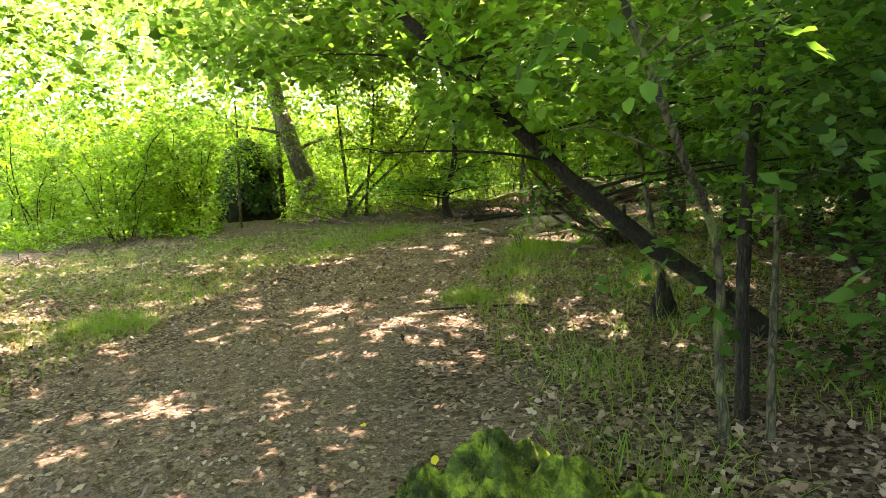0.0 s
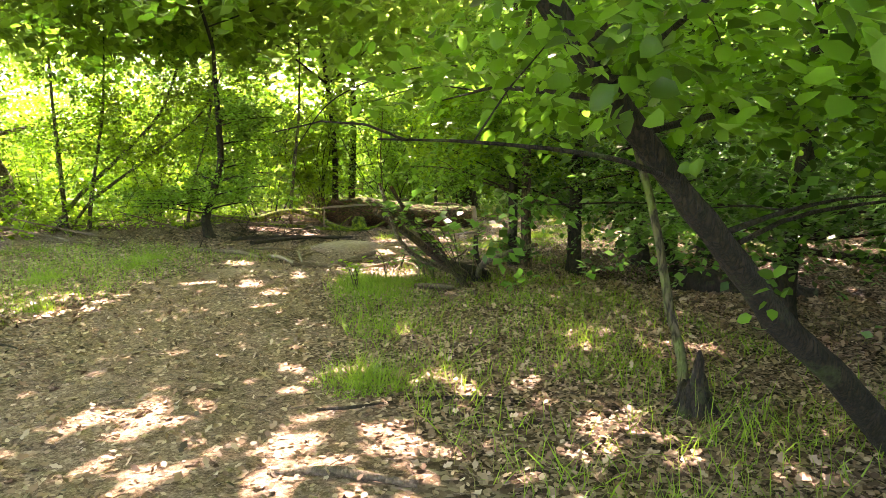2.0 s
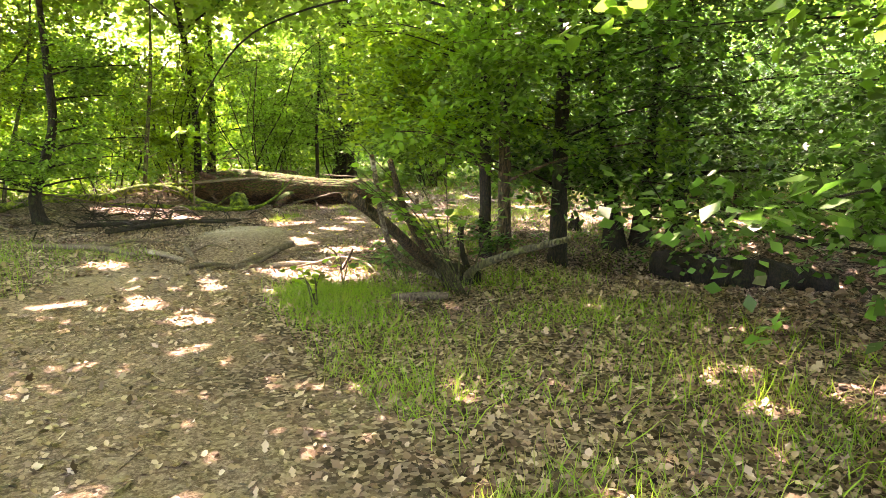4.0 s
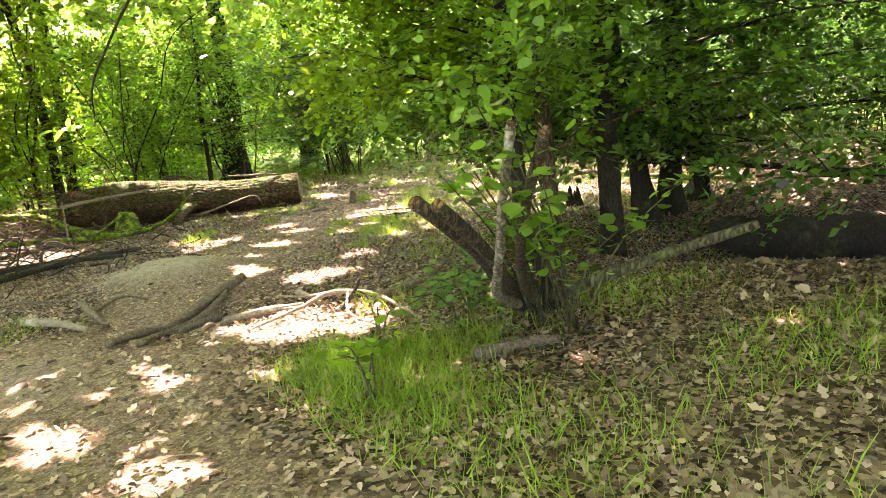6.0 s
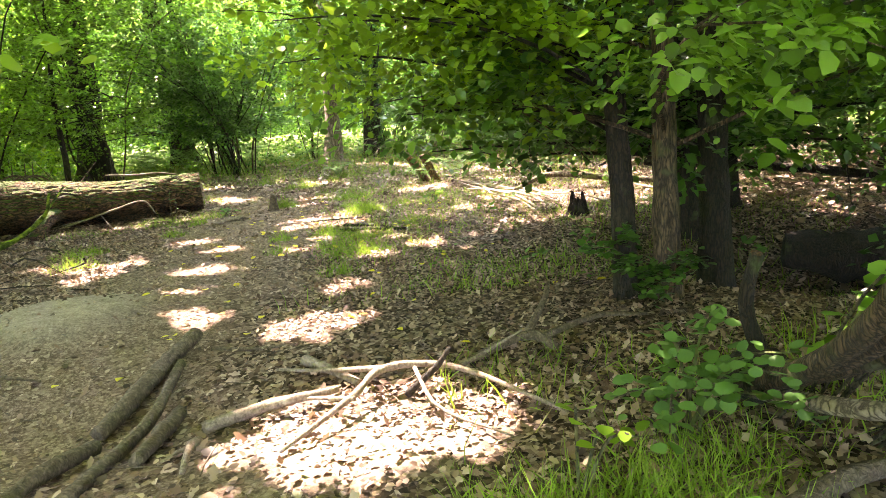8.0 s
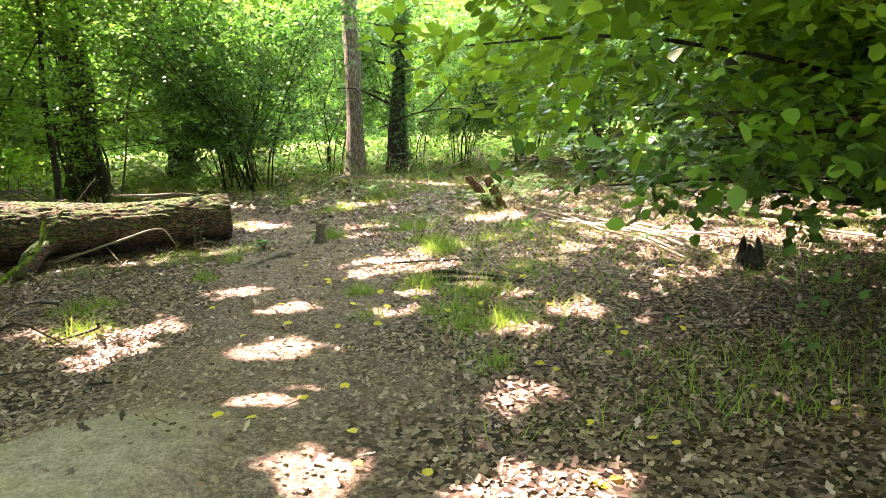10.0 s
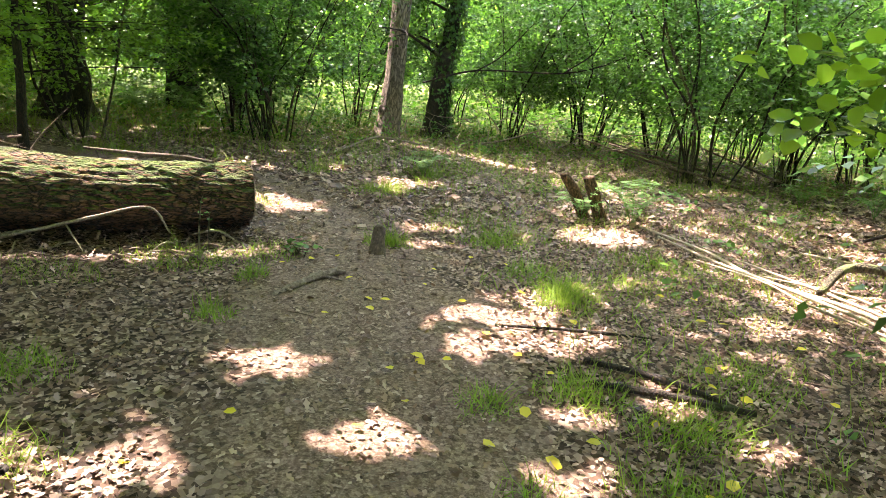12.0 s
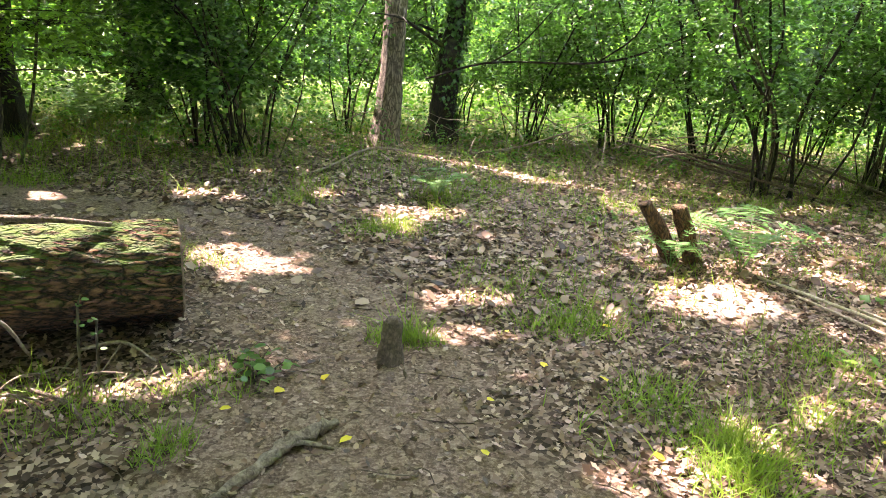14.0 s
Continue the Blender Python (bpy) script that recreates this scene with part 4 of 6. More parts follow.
leafy_shoots("bramble", (-0.2, 5.2), [(-0.5, 4.6, 0.36), (-0.31, 4.62, 0.45), (-0.1, 4.62, 0.5), (-0.55, 5.0, 0.3), (0.05, 4.8, 0.5), (-0.3, 5.2, 0.5), (-0.4, 4.9, 0.5), (-0.15, 5.0, 0.62), (0.1, 4.7, 0.3)], "low bramble shoots with pale green leaves", 412, 0.06, 26, MAT_FERN)
leafy_shoots("low_plant", (-0.6, 4.0), [(-0.67, 3.73, 0.42), (-0.5, 3.8, 0.35), (-0.75, 3.9, 0.3), (-0.45, 4.1, 0.36)], "upright leafy plant in the grass", 417, 0.075, 9, MAT_LEAF_BRIGHT, "plant")
leafy_shoots("ivy_clump", (0.25, 7.05), [(0.0, 6.6, 0.35), (0.3, 6.5, 0.3), (0.5, 6.6, 0.35), (-0.15, 6.8, 0.45), (0.1, 6.75, 0.55), (0.45, 6.75, 0.25), (0.65, 6.8, 0.3), (0.2, 6.45, 0.2)], "dense dark green ivy round a trunk foot", 413, 0.055, 70, MAT_LEAF_DARK)
leafy_shoots("low_plant", (-4.06, 13.12), [(-4.0, 13.0, 0.09), (-4.15, 13.1, 0.1), (-3.95, 13.2, 0.08), (-4.2, 13.25, 0.07), (-4.05, 13.3, 0.1)], "small dark green leafy plant on the path edge", 414, 0.06, 8, MAT_LEAF_DARK, "plant")
leafy_shoots("seedling", (-0.75, 4.75), [(-0.65, 4.55, 0.4), (-0.8, 4.6, 0.48), (-0.55, 4.7, 0.3)], "upright seedling with bright green leaves", 415, 0.07, 4, MAT_LEAF_BRIGHT, "plant")

# ---- the great fallen log ----
def fallen_log():
    e, d = np.array([-4.62, 13.75, 0.0]), np.array([-0.93, -0.30, 0.0])
    w = np.array([0.30, -0.93, 0.0])
    n, sides = 96, 150
    s = np.linspace(0, 4.6, n)
    a = np.linspace(0, 2 * np.pi, sides, endpoint=False)
    rng = np.random.default_rng(12)
    R = np.interp(s, [0, 1.2, 2.6, 3.6, 4.6], [0.33, 0.35, 0.40, 0.46, 0.40])
    ang = rng.normal(0, 1, (n, sides))
    for _ in range(3):
        ang = (ang + np.roll(ang, 1, 0) + np.roll(ang, -1, 0)) / 2.2
    furrow = 12 * a[None] + 1.6 * np.sin(2.1 * s)[:, None] + 1.3 * np.sin(6.3 * s[:, None] + 3 * a[None]) + 1.1 * np.sin(13.0 * s[:, None] - 4 * a[None]) + 0.7 * np.sin(23.0 * s[:, None] + 7 * a[None])
    plate = 0.5 + 0.5 * np.sin(7.0 * s[:, None] + 4 * np.sin(6 * a[None]) + 2 * np.sin(9 * a[None]))
    ridge = np.clip(ang, -1.6, 1.6) * 0.004 + 0.034 * (np.abs(np.sin(furrow)) ** 0.6 - 0.7) * (0.55 + 0.45 * plate)
    big = 0.05 * np.sin(2 * a[None] + s[:, None] * 1.3) + 0.05 * np.sin(s[:, None] * 2.3 + a[None])
    under = np.clip(np.sin(-a - 0.12), 0, 1) * (np.cos(a) > -0.3)
    rad = R[:, None] * (1 + big) * (1 - 0.45 * under[None] ** 0.7) + ridge
    C = e + s[:, None] * d + np.stack([0 * s, 0.05 * np.sin(s * 1.4), R * 0.92 + 0.02], 1)
    V = C[:, None] + rad[..., None] * (np.cos(a)[None, :, None] * w + np.sin(a)[None, :, None] * np.array([0, 0, 1.0]))
    i, j = np.meshgrid(np.arange(n - 1), np.arange(sides), indexing="ij")
    k = (j + 1) % sides
    F = np.stack([i * sides + j, (i + 1) * sides + j, (i + 1) * sides + k, i * sides + k], -1).reshape(-1, 4)
    ob = thing("fallen_log", tuple(e), "huge fallen trunk with furrowed bark and moss on top", "log")
    part("trunk", V.reshape(-1, 3), F, MAT_LOG, ob, smooth=True)
    rings = [V[0], C[0] + (V[0] - C[0]) * 0.97 - d * 0.012, C[0] + (V[0] - C[0]) * 0.5 - d * 0.016, C[0] + (V[0] - C[0]) * 0.05 - d * 0.012]
    cv = np.concatenate(rings)
    cf = np.array([[r * sides + j, r * sides + (j + 1) % sides, (r + 1) * sides + (j + 1) % sides, (r + 1) * sides + j] for r in range(3) for j in range(sides)])
    part("cut_end", cv, cf, MAT_CUT, ob, "sawn dark end face")
    ev = np.concatenate([V[-1], C[-1] + (V[-1] - C[-1]) * 0.4 + d * 0.12, C[-1] + (V[-1] - C[-1]) * 0.02 + d * 0.02])
    part("broken_end", ev, np.array([[r * sides + j, (r + 1) * sides + j, (r + 1) * sides + (j + 1) % sides, r * sides + (j + 1) % sides] for r in range(2) for j in range(sides)]), MAT_ROT, ob)
    # stubs and loose bark flaps
    for q, (u, side, l, r, up) in enumerate([(2.05, 1.0, 0.9, 0.13, -0.55), (3.9, 0.8, 0.9, 0.10, 0.5), (3.4, 0.2, 1.0, 0.06, 0.35), (4.2, -0.2, 0.8, 0.08, 0.5), (4.3, 0.9, 0.6, 0.09, 0.1)]):
        b = e + u * d + (0, 0, 0.38)
        t = b + w * l * side + d * 0.35 * l + (0, 0, up * l)
        t[2] = max(t[2], 0.02)
        part("stub", *tube([b, b * 0.5 + t * 0.5 + (0, 0, 0.06), t], [r, r * 0.85, r * 0.6], 10, 12, 0.14, 500 + q), MAT_LOG if q in (0, 4) else MAT_ROT, ob, smooth=True)
    return ob


fallen_log()


def stick(name, points, radii, label, mat, seed, category="branch", sides=8, lift=True, twigs=(), group="", rough=0.08):
    """A fallen stick or branch lying on the ground; twigs are (points, radius) side shoots."""
    if lift:
        points = [(x, y, float(height(x, y)) + z) for x, y, z in points]
    ob = thing(name, (points[0][0], points[0][1], float(height(points[0][0], points[0][1]))), label, category, group)
    part("stem", *tube(points, radii, sides, 6 * len(points), rough, seed), mat, ob, smooth=True)
    for k, (p, r) in enumerate(twigs):
        if lift:
            p = [(x, y, float(height(x, y)) + z) for x, y, z in p]
        part("twig", *tube(p, [r, r * 0.4], 6, 8, 0.08, seed + k), mat, ob, smooth=True)
    return ob


# sticks by the lip of the bank
G = "sticks laid by the bank"
stick("stick", [(-2.72, 6.95, 0.09), (-2.83, 6.5, 0.07), (-2.95, 5.95, 0.05)], [0.046, 0.052, 0.044], "thick brown stick lying across the hollow", MAT_STICK, 601, group=G, sides=12)
stick("stick", [(-2.87, 5.75, 0.06), (-2.9, 5.4, 0.06), (-2.94, 5.08, 0.05)], [0.038, 0.04, 0.032], "short brown stick lying by the bank", MAT_STICK, 602, group=G, sides=10)
stick("stick", [(-2.70, 6.56, 0.08), (-2.68, 5.9, 0.09), (-2.70, 5.1, 0.04)], [0.026, 0.032, 0.03], "long brown stick with peeled end", MAT_STICK, 603, group=G, sides=10)
stick("stick", [(-2.58, 6.1, 0.05), (-2.56, 5.75, 0.06), (-2.53, 5.4, 0.04)], [0.038, 0.042, 0.03], "short knobbly stick beside others", MAT_STICK, 604, group=G, sides=10)
stick("stick", [(-2.33, 5.6, 0.03), (-2.3, 5.42, 0.06), (-2.28, 5.24, 0.03)], [0.02, 0.018, 0.012], "small pale forked stick", MAT_DEAD, 605, group=G, twigs=[([(-2.31, 5.5, 0.05), (-2.42, 5.35, 0.03)], 0.012)])
stick("branch", [(-1.9, 5.35, 0.03), (-1.62, 5.72, 0.10), (-1.45, 5.97, 0.15), (-1.08, 5.94, 0.11), (-0.62, 5.45, 0.05)], [0.01, 0.017, 0.022, 0.017, 0.008], "pale bleached fallen branch, arched and forked", MAT_DEAD, 606,
      twigs=[([(-1.45, 5.97, 0.15), (-1.75, 6.2, 0.08), (-2.1, 6.35, 0.06)], 0.02), ([(-1.08, 5.94, 0.11), (-0.9, 6.1, 0.1), (-0.7, 6.1, 0.2)], 0.014), ([(-1.6, 5.7, 0.1), (-1.9, 5.9, 0.06), (-2.2, 5.8, 0.04)], 0.014), ([(-1.3, 5.95, 0.14), (-1.2, 5.6, 0.06), (-0.9, 5.3, 0.04)], 0.012)])
stick("branch", [(-2.35, 5.75, 0.05), (-2.05, 5.85, 0.08), (-1.7, 5.95, 0.07)], [0.034, 0.03, 0.02], "thick pale piece of dead branch", MAT_DEAD, 607)
stick("dead_twig", [(-1.35, 5.9, 0.02), (-1.2, 5.8, 0.18), (-1.12, 5.75, 0.3)], [0.02, 0.016, 0.01], "dark curved twig standing up", MAT_BARK, 608)
stick("branch", [(-0.1, 4.6, 0.03), (0.15, 4.72, 0.05), (0.42, 4.78, 0.04)], [0.045, 0.04, 0.03], "short mossy grey branch in the grass", MAT_STICK, 609)
stick("branch", [(-4.2, 6.45, 0.05), (-3.9, 6.2, 0.05), (-3.6, 5.98, 0.04)], [0.03, 0.03, 0.02], "grey stick in the hollow", MAT_STICK, 610, twigs=[([(-3.9, 6.2, 0.05), (-3.75, 6.45, 0.1), (-3.5, 6.5, 0.05)], 0.018)])
stick("branch", [(-4.5, 6.0, 0.05), (-4.1, 5.95, 0.06), (-3.7, 5.85, 0.04)], [0.04, 0.035, 0.025], "grey bleached stick in the hollow", MAT_DEAD, 611)
stick("branch", [(-1.0, 6.15, 0.04), (-0.65, 6.25, 0.1), (-0.5, 6.15, 0.05)], [0.02, 0.03, 0.02], "curved brown root piece on the litter", MAT_STICK, 612, twigs=[([(-0.65, 6.25, 0.1), (-0.5, 6.45, 0.22), (-0.45, 6.55, 0.3)], 0.025), ([(-0.6, 6.22, 0.08), (-0.2, 6.4, 0.12), (0.15, 6.5, 0.05)], 0.022)])
stick("branch", [(-1.95, 6.45, 0.04), (-1.85, 6.35, 0.05), (-1.6, 6.1, 0.03)], [0.035, 0.03, 0.02], "pale broken branch on leaf litter", MAT_DEAD, 613)
stick("twig", [(-2.62, 6.88, 0.015), (-2.35, 6.8, 0.02), (-2.05, 6.76, 0.012)], [0.012, 0.012, 0.008], "thin grey twig on the ground", MAT_STICK, 614)
# along the first stretch
stick("twig", [(2.1, 0.5, 0.01), (2.3, 0.62, 0.03), (2.45, 0.85, 0.015)], [0.01, 0.012, 0.006], "thin dark twig on leaf litter", MAT_BARK, 615)
stick("twig", [(2.55, 0.95, 0.012), (2.9, 1.12, 0.02), (3.25, 1.25, 0.012)], [0.012, 0.014, 0.008], "long thin dark twig among grass", MAT_BARK, 616)
stick("twig", [(-1.6, -0.2, 0.01), (-1.3, 0.05, 0.03), (-1.0, 0.12, 0.015)], [0.008, 0.01, 0.006], "thin dark twig on the bare path", MAT_BARK, 617)
stick("branch", [(2.6, -0.35, 0.0), (2.9, -0.2, 0.02), (3.3, -0.05, 0.02)], [0.022, 0.026, 0.018], "brown stick half sunk in leaves", MAT_STICK, 618)
stick("branch", [(-6.6, 7.3, 0.06), (-6.0, 8.4, 0.10), (-5.6, 9.6, 0.05)], [0.05, 0.045, 0.03], "dark branch lying on the bank", MAT_BARK, 619, twigs=[([(-6.1, 8.2, 0.1), (-6.6, 8.9, 0.25), (-6.9, 9.6, 0.2)], 0.025)])
stick("branch", [(-7.6, 7.6, 0.08), (-6.5, 8.4, 0.12), (-5.4, 8.9, 0.06)], [0.045, 0.04, 0.025], "long dark branch lying on the bank", MAT_BARK, 620)
stick("branch", [(-6.2, 5.6, 0.05), (-5.3, 5.9, 0.07), (-4.4, 5.7, 0.05)], [0.045, 0.045, 0.03], "weathered grey log at the path edge", MAT_STICK, 621, twigs=[([(-5.3, 5.9, 0.07), (-5.0, 6.4, 0.09), (-4.4, 6.5, 0.05)], 0.03)])
stick("mossy_branch", [(-12.0, 9.4, 0.1), (-11.2, 9.9, 0.3), (-10.2, 10.5, 0.28), (-9.4, 11.1, 0.52), (-8.7, 11.5, 0.4), (-8.0, 11.3, 0.2), (-7.2, 11.2, 0.07)], [0.10, 0.10, 0.095, 0.085, 0.06], "long arched mossy fallen bough", MAT_MOSS, 622, sides=10,
      twigs=[([(-9.4, 11.1, 0.52), (-8.8, 11.9, 0.55), (-7.6, 12.6, 0.25)], 0.05), ([(-7.3, 11.2, 0.1), (-6.3, 11.5, 0.2), (-5.9, 12.0, 0.75)], 0.03)])
stick("mossy_branch", [(-9.4, 9.9, 0.2), (-8.4, 10.5, 0.16), (-7.3, 10.9, 0.09), (-6.5, 11.3, 0.1), (-6.05, 11.6, 0.4), (-5.95, 11.7, 0.7)], [0.055, 0.05, 0.042, 0.035, 0.026, 0.016], "bent mossy bough with its tip raised", MAT_MOSS, 633, sides=10,
      twigs=[([(-7.3, 10.9, 0.09), (-6.7, 10.5, 0.3), (-6.3, 10.4, 0.5)], 0.02)])
stick("dead_branch", [(-7.9, 11.0, 0.0), (-7.9, 11.05, 0.75)], [0.022, 0.015], "bare pale upright dead stick", MAT_DEAD, 623)
stick("dead_branch", [(-7.9, 11.0, 0.66), (-7.2, 11.2, 0.72), (-6.5, 11.5, 0.78)], [0.03, 0.03, 0.02], "pale bleached bare bough propped on the branches", MAT_DEAD, 624, lift=False)
stick("mossy_stump", [(-7.2, 11.7, -0.05), (-7.2, 11.7, 0.25), (-7.18, 11.7, 0.4)], [0.24, 0.2, 0.12], "small rounded stump covered with moss", MAT_MOSS, 625, "stump", sides=12)
# dead roots in front of the log
stick("dead_branch", [(-6.5, 12.75, 0.05), (-6.1, 12.85, 0.16), (-5.7, 12.95, 0.28), (-5.3, 13.05, 0.36), (-5.15, 13.1, 0.14)], [0.013, 0.015, 0.015, 0.012, 0.007], "pale thin dead branch against the log", MAT_DEAD, 626,
      twigs=[([(-5.9, 12.9, 0.22), (-5.7, 12.75, 0.02)], 0.008), ([(-6.2, 12.85, 0.15), (-6.5, 12.6, 0.1)], 0.008)])
stick("dead_branch", [(-5.0, 13.25, 0.1), (-4.8, 13.3, 0.12), (-4.62, 13.25, 0.03)], [0.01, 0.01, 0.006], "thin dead root at the log end", MAT_DEAD, 627, twigs=[([(-4.8, 13.3, 0.12), (-4.85, 13.1, 0.02)], 0.006)])
stick("twig", [(-5.15, 13.0, 0.02), (-4.9, 12.85, 0.04), (-4.75, 12.7, 0.02)], [0.012, 0.012, 0.008], "brown twig on litter", MAT_STICK, 628)
stick("root", [(-4.15, 12.1, 0.0), (-3.98, 12.3, 0.025), (-3.86, 12.5, 0.03), (-3.74, 12.62, 0.035), (-3.66, 12.72, 0.01)], [0.014, 0.024, 0.026, 0.03, 0.016], "brown knotted root on the path", MAT_DEAD, 629, sides=12, rough=0.3, twigs=[([(-3.86, 12.5, 0.03), (-3.78, 12.52, 0.03), (-3.66, 12.52, 0.0)], 0.016)])
stick("twig", [(-2.58, 11.66, 0.01), (-2.0, 11.62, 0.025), (-1.5, 11.58, 0.01)], [0.009, 0.012, 0.008], "long thin dark twig on the litter", MAT_BARK, 630)
stick("branch", [(-2.12, 10.9, 0.02), (-1.75, 10.75, 0.03), (-1.3, 10.6, 0.02)], [0.02, 0.022, 0.018], "thin dark branch in the grass", MAT_BARK, 631)
stick("branch", [(-2.1, 11.18, 0.02), (-1.7, 10.95, 0.03), (-1.35, 10.62, 0.02)], [0.018, 0.02, 0.014], "thin brown branch in the grass", MAT_BARK, 632)
# pale poles felled towards the stump
G = "pale felled poles"
for k, (a, b, r) in enumerate([((-0.33, 15.0), (0.62, 11.0), 0.025), ((-0.3, 14.4), (0.42, 10.9), 0.021), ((0.05, 14.2), (0.75, 11.2), 0.019), ((-0.25, 13.6), (0.35, 10.8), 0.015), ((0.2, 13.2), (1.3, 10.9), 0.018), ((1.2, 14.1), (2.6, 11.1), 0.022)]):
    m, r = (0.5 * (a[0] + b[0]) + 0.06 * (k % 3 - 1), 0.5 * (a[1] + b[1])), 0.75 * r
    stick("pole", [(*a, 0.05), (0.7 * a[0] + 0.3 * b[0] + 0.07 * math.sin(5 * k), 0.7 * a[1] + 0.3 * b[1], 0.1), (*m, 0.07 + 0.03 * (k % 2)), (0.25 * a[0] + 0.75 * b[0] - 0.06 * math.sin(4 * k), 0.25 * a[1] + 0.75 * b[1], 0.09), (*b, 0.05)], [r * 0.6, r * 0.8, r, r * 0.95, r * 0.85], "pale barked felled pole lying on the ground", MAT_POLE, 640 + k, group=G, sides=8)
stick("mossy_branch", [(0.4, 12.6, 0.08), (1.0, 13.0, 0.22), (1.7, 12.6, 0.16), (2.6, 12.1, 0.1), (3.2, 11.7, 0.05)], [0.03, 0.045, 0.045, 0.04, 0.02], "fallen mossy green bough", MAT_BARK_GREEN, 650)
broken_stump((0.78, 10.45), 0.32, 0.14, "small dark broken stump with upright shards", 6, 651, MAT_BARK)
stick("log", [(3.3, 14.7, 0.14), (3.9, 15.2, 0.16), (4.7, 15.6, 0.12)], [0.12, 0.14, 0.08], "dark mouldering log in the shade", MAT_BARK, 652, sides=10, twigs=[([(3.4, 14.8, 0.2), (2.8, 14.5, 0.3), (2.3, 14.6, 0.1)], 0.05)])
stick("fallen_thin_tree", [(1.7, 10.7, 0.55), (3.2, 10.0, 0.42), (4.6, 9.5, 0.35), (7.5, 9.0, 0.35)], [0.04, 0.05, 0.06, 0.06], "long thin dark fallen trunk across the ditch", MAT_BARK, 653, sides=8)
# Black trunk shape added to stand in for the ditch's dark hollow.
stick("dark_hollow_log", [(2.2, 8.5, 0.25), (2.9, 8.2, 0.42), (3.7, 8.1, 0.42), (4.4, 8.2, 0.25)], [0.16, 0.24, 0.22, 0.14], "black trunk shape added for the dark hollow in the ditch", MAT_BARK, 658, "log", sides=14, rough=0.12)
stick("dead_branch", [(3.5, 9.4, 0.5), (3.9, 9.0, 0.25), (4.1, 8.6, 0.05)], [0.03, 0.025, 0.015], "bleached leaning dead branch", MAT_DEAD, 654, lift=False)
stick("dead_branch", [(-4.3, 19.1, 0.05), (-4.05, 19.7, 0.08), (-3.6, 20.3, 0.22), (-3.2, 20.6, 0.2), (-2.4, 20.8, 0.1)], [0.012, 0.02, 0.024, 0.02, 0.01], "pale bleached fallen bough under the oak", MAT_DEAD, 655, twigs=[([(-3.2, 20.6, 0.2), (-2.9, 20.4, 0.03)], 0.012)])
stick("dead_branch", [(-1.8, 21.6, 0.1), (-0.9, 21.7, 0.22), (0.1, 21.8, 0.55)], [0.02, 0.022, 0.015], "thin bleached branch under bushes", MAT_DEAD, 656, twigs=[([(-0.9, 21.7, 0.22), (-1.0, 21.4, 0.03)], 0.012)])
stick("leaning_branch", [(-2.6, 22.4, 1.3), (-1.5, 21.9, 1.65), (0.2, 21.2, 1.75), (1.2, 20.8, 2.1), (2.4, 20.3, 2.8), (3.0, 19.9, 3.4)], [0.018, 0.02, 0.018, 0.016, 0.012, 0.006], "long bare bough hanging across the bushes", MAT_BARK, 657, lift=False,
      twigs=[([(-1.5, 21.9, 1.65), (-1.0, 21.8, 2.0), (-0.4, 21.8, 2.7)], 0.02), ([(0.2, 21.2, 1.75), (0.8, 21.0, 2.3), (1.0, 21.0, 3.2)], 0.018)])
for k, (a, b) in enumerate([((0.8, 19.6), (2.9, 18.4)), ((1.0, 20.2), (3.3, 19.2)), ((0.4, 20.4), (2.6, 19.6)), ((2.9, 20.0), (4.1, 18.8)), ((-12.5, 5.0), (-10.0, 6.2)), ((-13.0, 8.0), (-10.5, 8.6)), ((-9.8, 8.6), (-8.2, 10.4)), ((-11.5, 4.0), (-9.3, 5.2))]):
    stick("brushwood", [(*a, 0.55), (0.5 * (a[0] + b[0]), 0.5 * (a[1] + b[1]), 0.3), (*b, 0.06)], [0.015, 0.022, 0.026], "thin bare brushwood pole leaning low", MAT_STICK, 660 + k, group="brushwood poles")


